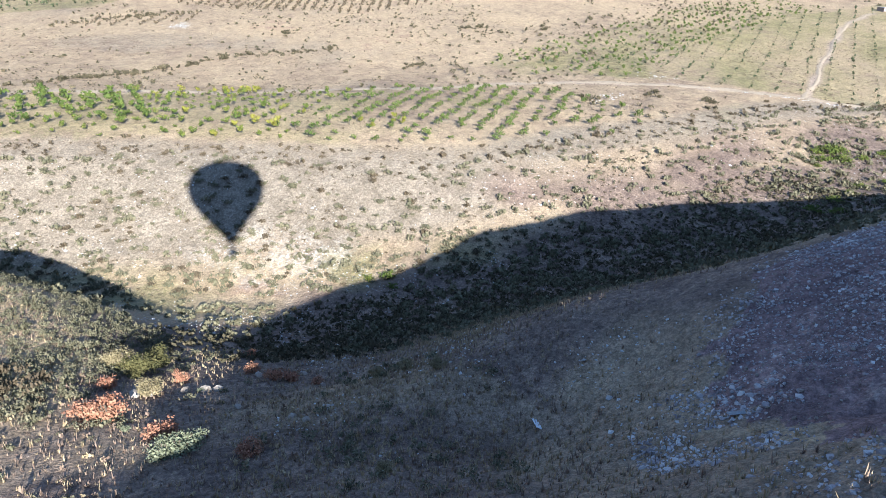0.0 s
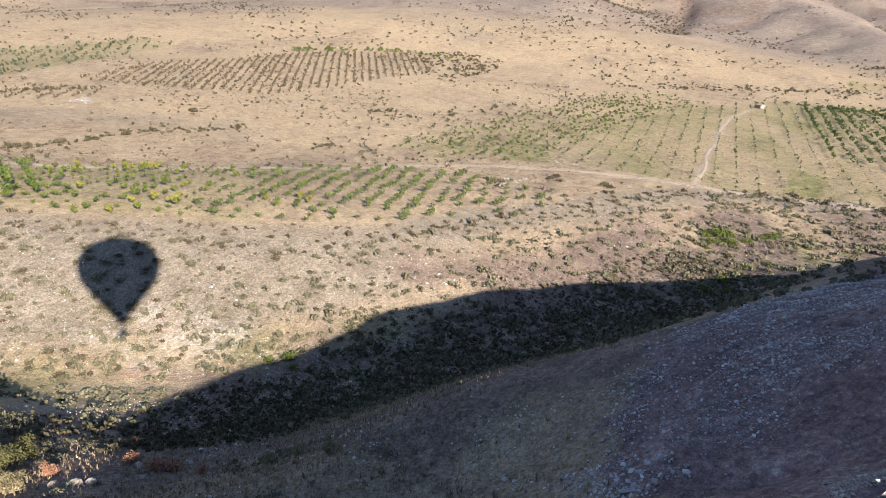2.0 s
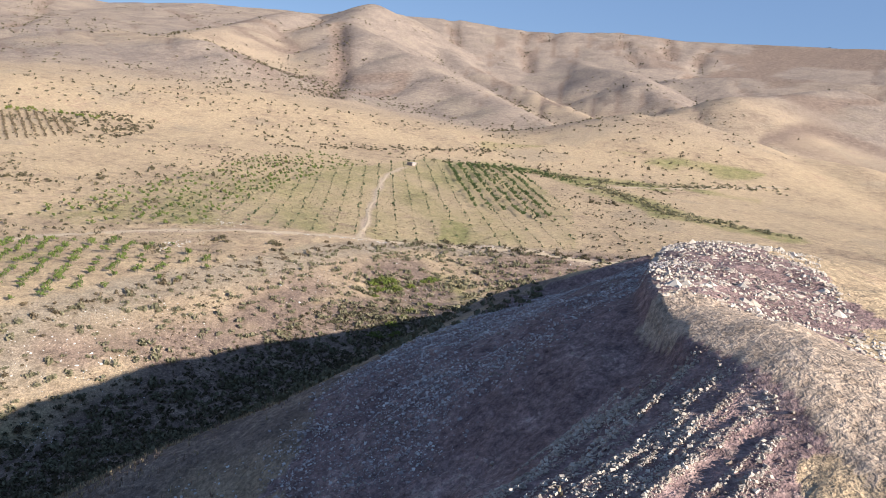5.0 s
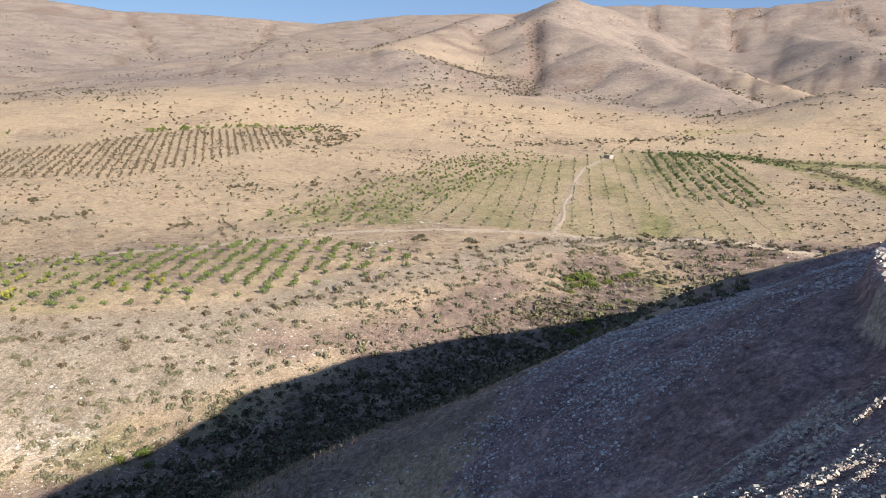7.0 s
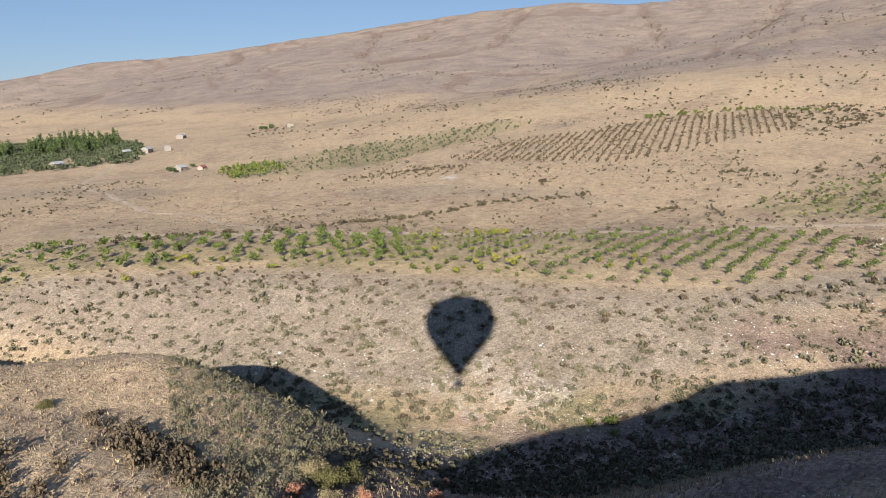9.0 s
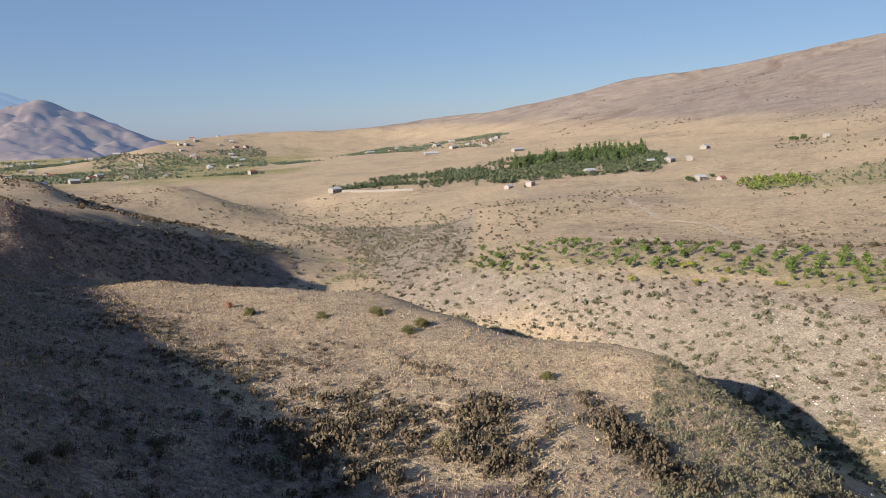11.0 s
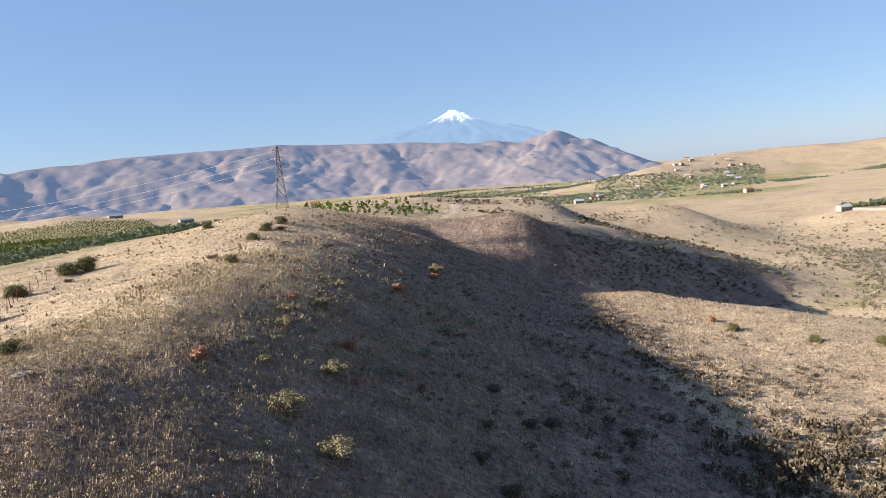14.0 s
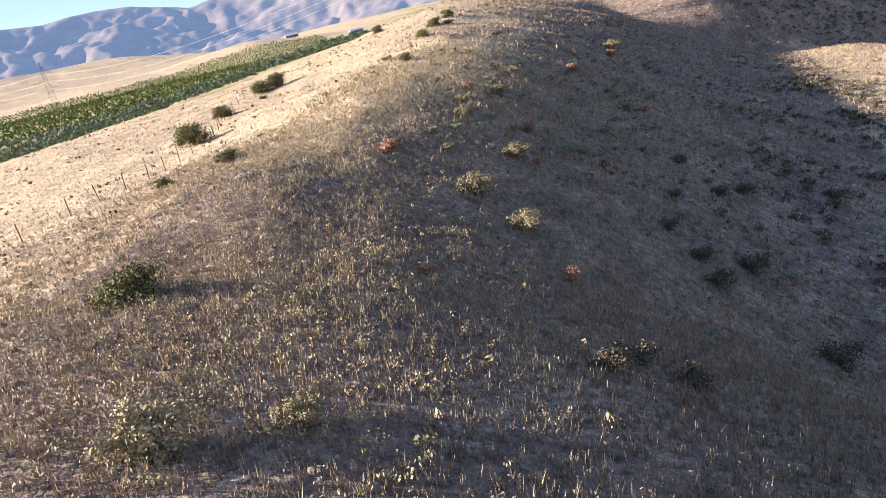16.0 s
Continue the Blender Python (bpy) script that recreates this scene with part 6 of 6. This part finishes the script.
LIT = [(-60, 40), (-44, 8), (-30, -8), (-12, -8), (-8, 6), (-16, 16), (-24, 26), (-34, 52), (-44, 90), (-66, 100)]
grass("slope_straw_grass", [(20, 0), (40, 2), (70, 8), (104, -18), (120, -30), (104, 10), (96, 52), (50, 30), (30, 24)], 12000, STRAW, "pale dry grass on the shaded valley side", 0.5, 1.2, 72, GRASS_FAR, by_clump(9, -0.4, 0.4, 139))
for name, area, n, size, material, label, seed in (
        ("fore_herbs", FORE, 2600, (0.08, 0.2), BROWN_GRASS, "dead herbs and low forbs on the hillside", 51),
        ("hill_herbs", MIDDLE, 3000, (0.15, 0.5), BROWN_GRASS, "dark dead herbs over the ridge's side", 53), ("hill_pale_herbs", MIDDLE, 2600, (0.15, 0.42), STRAW, "pale dry herbs over the ridge's side", 54),
        ("sunny_herbs", FLANK_WEST, 600, (0.12, 0.4), SCRUB_BROWN, "scattered brown herbs on the sunny slope", 55), ("olive_herbs", FORE, 900, (0.08, 0.22), SCRUB, "olive-green herbs near the crest", 56),
        ("crest_herbs", LIT, 2600, (0.14, 0.36), HERB_BROWN, "clumpy brown dead herbs on the sunny crest", 57), ("crest_olive_herbs", LIT, 1900, (0.14, 0.38), HERB_OLIVE, "olive clumps of herbs on the sunny crest", 58),
        ("crest_pale_herbs", LIT, 3000, (0.12, 0.30), STRAW, "pale seeding herbs on the sunny crest", 59), ("shade_herbs", CLOSE, 2200, (0.08, 0.2), BROWN_GRASS, "dead herbs in the shaded grass", 60)):
    at = within(area, n, by_clump(7, -0.5, 0.4, 160 + seed), seed)
    at = at[~inside(SPOIL, at[:, 0], at[:, 1])]
    if area is LIT:
        at = at + np.random.default_rng(seed).normal(size=at.shape) * 4.0
    strew(name, HERB if seed > 56 else FORB, at, nrng.uniform(*size, len(at)), material, label, "herbs", stretch=(0.9, 1.8))

# ---- stones and spoil ----
def stones(name, at, sizes, material, label):
    at, sizes = np.asarray(at, float), np.asarray(sizes, float)
    big = sizes > 0.42
    strew(name, ROCK, at[big], sizes[big], material, label, "stones", sink=0.22)
    strew(name, CHIP, at[~big], sizes[~big], material, label, "stones", sink=-0.12, stretch=(0.8, 1.2))


heap = within(SPOIL, 9000, lambda x, y: np.clip(smooth(-0.5, 0.5, fbm(x, y, 5, 3, 141)) * (1 - 0.93 * inside([(40, -9), (49, -20), (45, -30), (37, -29), (34, -20), (33, -13)], x, y)) * (1 - inside(SPOIL_ROAD, x, y)), 0, 1), 41)
size = np.minimum(0.07 + nrng.pareto(2.4, len(heap)) * 0.07, 0.42)
pick = np.flatnonzero((np.hypot(heap[:, 0] - 40, heap[:, 1] + 18) < 24) & (size > 0.16))[:290]
spoil_heap = tagged(new("spoil_heap"), "heap of pale broken stones tipped on the slope", "rubble")
shapes = [sheet_mesh("stone", v, f, STONE_ONE, soft=False) for v, f in ROCK]
hz = ground(heap[:, 0], heap[:, 1])
for k in pick:
    ob = part_mesh("stone", shapes[k % 8], spoil_heap)
    s = size[k]
    ob.matrix_basis = pose(heap[k, 0], heap[k, 1], hz[k] + 0.15 * s, rnd.uniform(-25, 25), rnd.uniform(-25, 25), rnd.uniform(0, 360)) @ Matrix.Diagonal((s, s, s, 1))
others = np.setdiff1d(np.arange(len(heap)), pick)
strew("rubble", CHIP, heap[others], size[others], STONE_TAN, "loose pale rubble of the spoil slope", "", sink=0.15, parent=spoil_heap)
run = within([(52, -4), (70, -10), (88, -36), (92, -52), (76, -58), (56, -42), (47, -26), (46, -12)], 22000, by_clump(6, -0.5, 0.5, 143), 42)
run = run + nrng.normal(size=run.shape) * 1.6
stones("scree", run, np.minimum(0.08 + nrng.pareto(2.4, len(run)) * 0.09, 0.6), STONE_SCREE, "band of grey-white stones down the spoil slope")
streak = within(STREAKS, 13000, lambda x, y: smooth(-0.12, 0.4, fbm((x * 0.89 + y * 0.45) / 1.0, (y * 0.89 - x * 0.45) / 7, 1.0, 4, 53, 0.62)), 47)
strew("streak_rubble", CHIP, streak, np.minimum(0.05 + nrng.pareto(2.6, len(streak)) * 0.06, 0.3), STONE_PALE, "loose rubble in streaks below the tip's edge", "stones", sink=-0.12, stretch=(0.8, 1.2))
tumble = within([(52, -1), (49, -8), (42, -9), (35, -7.5), (26, -8.5), (20, -6), (30, 1), (44, 2)], 1500, by_clump(4, -0.4, 0.4, 152), 48)
stones("tumbled_stones", tumble, np.minimum(0.1 + nrng.pareto(2.0, len(tumble)) * 0.12, 0.9), STONE_SCREE, "pale tumbled stones at the foot of the spoil")
crown = within([(44, -31.5), (58, -40), (72, -52), (84, -70), (74, -80), (58, -62), (40, -48), (26, -40), (22, -35), (30, -37), (38, -37.5), (42.5, -35)], 2600, by_clump(5, -0.6, 0.3, 151), 46)
stones("crown_rubble", crown, np.minimum(0.2 + nrng.pareto(2.0, len(crown)) * 0.28, 2.0), STONE_PALE, "coarse rubble heaped on the spoil's top")
below = within([(36, -6), (60, -8), (96, 20), (110, 60), (80, 62), (50, 40), (40, 12)], 900, by_clump(10, -0.1, 0.5, 145), 43)
stones("fallen_stones", below, np.minimum(0.15 + nrng.pareto(2.4, len(below)) * 0.16, 1.1), STONE, "fallen white stones on the shaded valley side")
bed_stones = within([(150, 0), (160, 40), (142, 95), (130, 140), (90, 150), (90, 80), (115, 40)], 1500, by_clump(8, -0.2, 0.5, 147), 44)
stones("bed_stones", bed_stones, np.minimum(0.2 + nrng.pareto(2.6, len(bed_stones)) * 0.2, 1.2), STONE, "white stones strewn over the ravine's bed")
on_slope = within(SCREE_SIDE, 2600, by_clump(18, -0.3, 0.5, 149), 45)
stones("slope_stones", on_slope, np.minimum(0.2 + nrng.pareto(2.6, len(on_slope)) * 0.22, 1.5), STONE, "pale stones of the scree slope")
boulder = tagged(new("boulder", sheet_mesh("boulder", *stone(900, 2), STONE_ONE, soft=False)), "white weathered boulder on the dry slope", "boulder", "white boulders")
spots = [(63, 49, 1.6), (62, 51, 1.3), (64, 48, 1.5), (58, 55, 1.5), (59, 54, 1.7), (60, 56, 1.4), (57, 57, 1.2), (72, 44, 1.1), (71, 46, 1.4), (70, 43, 1.2), (74, 41, 1.0), (56, 41, 1.0), (52, 33, 1.0), (51, 31, 0.9), (54, 30, 0.8), (68, 36, 0.9)]
for k, (x, y, s) in enumerate(spots):
    ob = boulder if k == 0 else boulder.copy()
    if k:
        scene.collection.objects.link(ob)
    ob.matrix_basis = pose(x, y, height(x, y) + 0.1 * s, rnd.uniform(-20, 20), rnd.uniform(-20, 20), rnd.uniform(0, 360)) @ Matrix.Diagonal((s, s, s, 1))
outcrop = tagged(new("rock_outcrop", sheet_mesh("rock_outcrop", *stone(901, 2), STONE_DARK, soft=False)), "dark flat lichened rock in dry grass", "rock", "rock outcrops of the ridge")
spots = [(-40.2, 28.6, 2.2), (-39, 30, 1.5), (-42.6, 22.7, 2.0), (-38, 18, 1.8), (-36, 16, 1.2), (-9.3, 1.5, 0.8), (-14.7, -0.6, 0.8), (-10.2, 1.0, 0.6), (-33, 12, 1.3), (-84, 127, 2.0), (-82, 130, 1.5), (-47, 53, 1.6), (-8, -1, 1.1), (-7, 0, 0.8), (-12, -3, 1.3), (-20, 30, 0.9), (-18, 33, 0.8), (-90, 150, 1.8), (-75, 112, 1.4), (-66, 100, 1.3), (-58, 78, 1.2)]
for k, (x, y, s) in enumerate(spots):
    ob = outcrop if k == 0 else outcrop.copy()
    if k:
        scene.collection.objects.link(ob)
    ob.matrix_basis = pose(x, y, height(x, y) - 0.05 * s, rnd.uniform(-10, 10), rnd.uniform(-10, 10), rnd.uniform(0, 360)) @ Matrix.Diagonal((s, s * 0.75, s * 0.34, 1))
wall_line = [(x + rnd.gauss(0, 1.1), y + rnd.gauss(0, 1.1)) for x, y, _ in along([(288, -30, 0), (293, -100, 0), (276, -137, 0), (256, -166, 0)], 0.45)]
stones("field_wall", wall_line, nrng.uniform(0.3, 1.1, len(wall_line)), STONE, "tumbled field stones beside the dirt track")
piles = np.concatenate([nrng.normal(size=(46, 2)) * s + c for c, s in (((262, 3), (2, 4)), ((300, -14), (3, 4)), ((341, 218), (4, 5)), ((258, 6), (3, 3)))])
stones("stone_piles", piles, nrng.uniform(0.3, 1.2, len(piles)), STONE, "heaps of cleared field stones")


# ---- litter on the spoil slope ----
def plastic_sheet(x, y):
    thing = tagged(new("plastic_sheet"), "crumpled white plastic sheet on the shaded slope", "litter")
    bm = bmesh.new()
    bmesh.ops.create_grid(bm, x_segments=14, y_segments=8, size=0.5)
    for v in bm.verts:
        v.co = (v.co.x * 1.9, v.co.y * 0.8, 0.12 + 0.09 * noise.noise(v.co * 5) + 0.05 * noise.noise(v.co * 14))
    got = bmesh.ops.extrude_face_region(bm, geom=bm.faces[:])
    bmesh.ops.translate(bm, verts=[g for g in got["geom"] if isinstance(g, bmesh.types.BMVert)], vec=(0, 0, 0.02))
    part("sheet", bm, SHEET, thing)
    thing.matrix_world = pose(x, y, height(x, y), 18, 10, 20)


def wrecked_slab(x, y):
    thing = tagged(new("scrap_panel"), "ribbed pale scrap metal panel among stones", "scrap")
    bm = bmesh.new()
    for k in range(7):
        box(bm, (-0.6, -0.42 + 0.12 * k, 0), (0.6, -0.33 + 0.12 * k, 0.06 + 0.04 * (k % 2)), 0.01)
    part("panel", bm, ROOF_METAL, thing)
    thing.matrix_world = pose(x, y, height(x, y) + 0.2, 22, 12, 100)


plastic_sheet(51, 9)
wrecked_slab(43, -5)
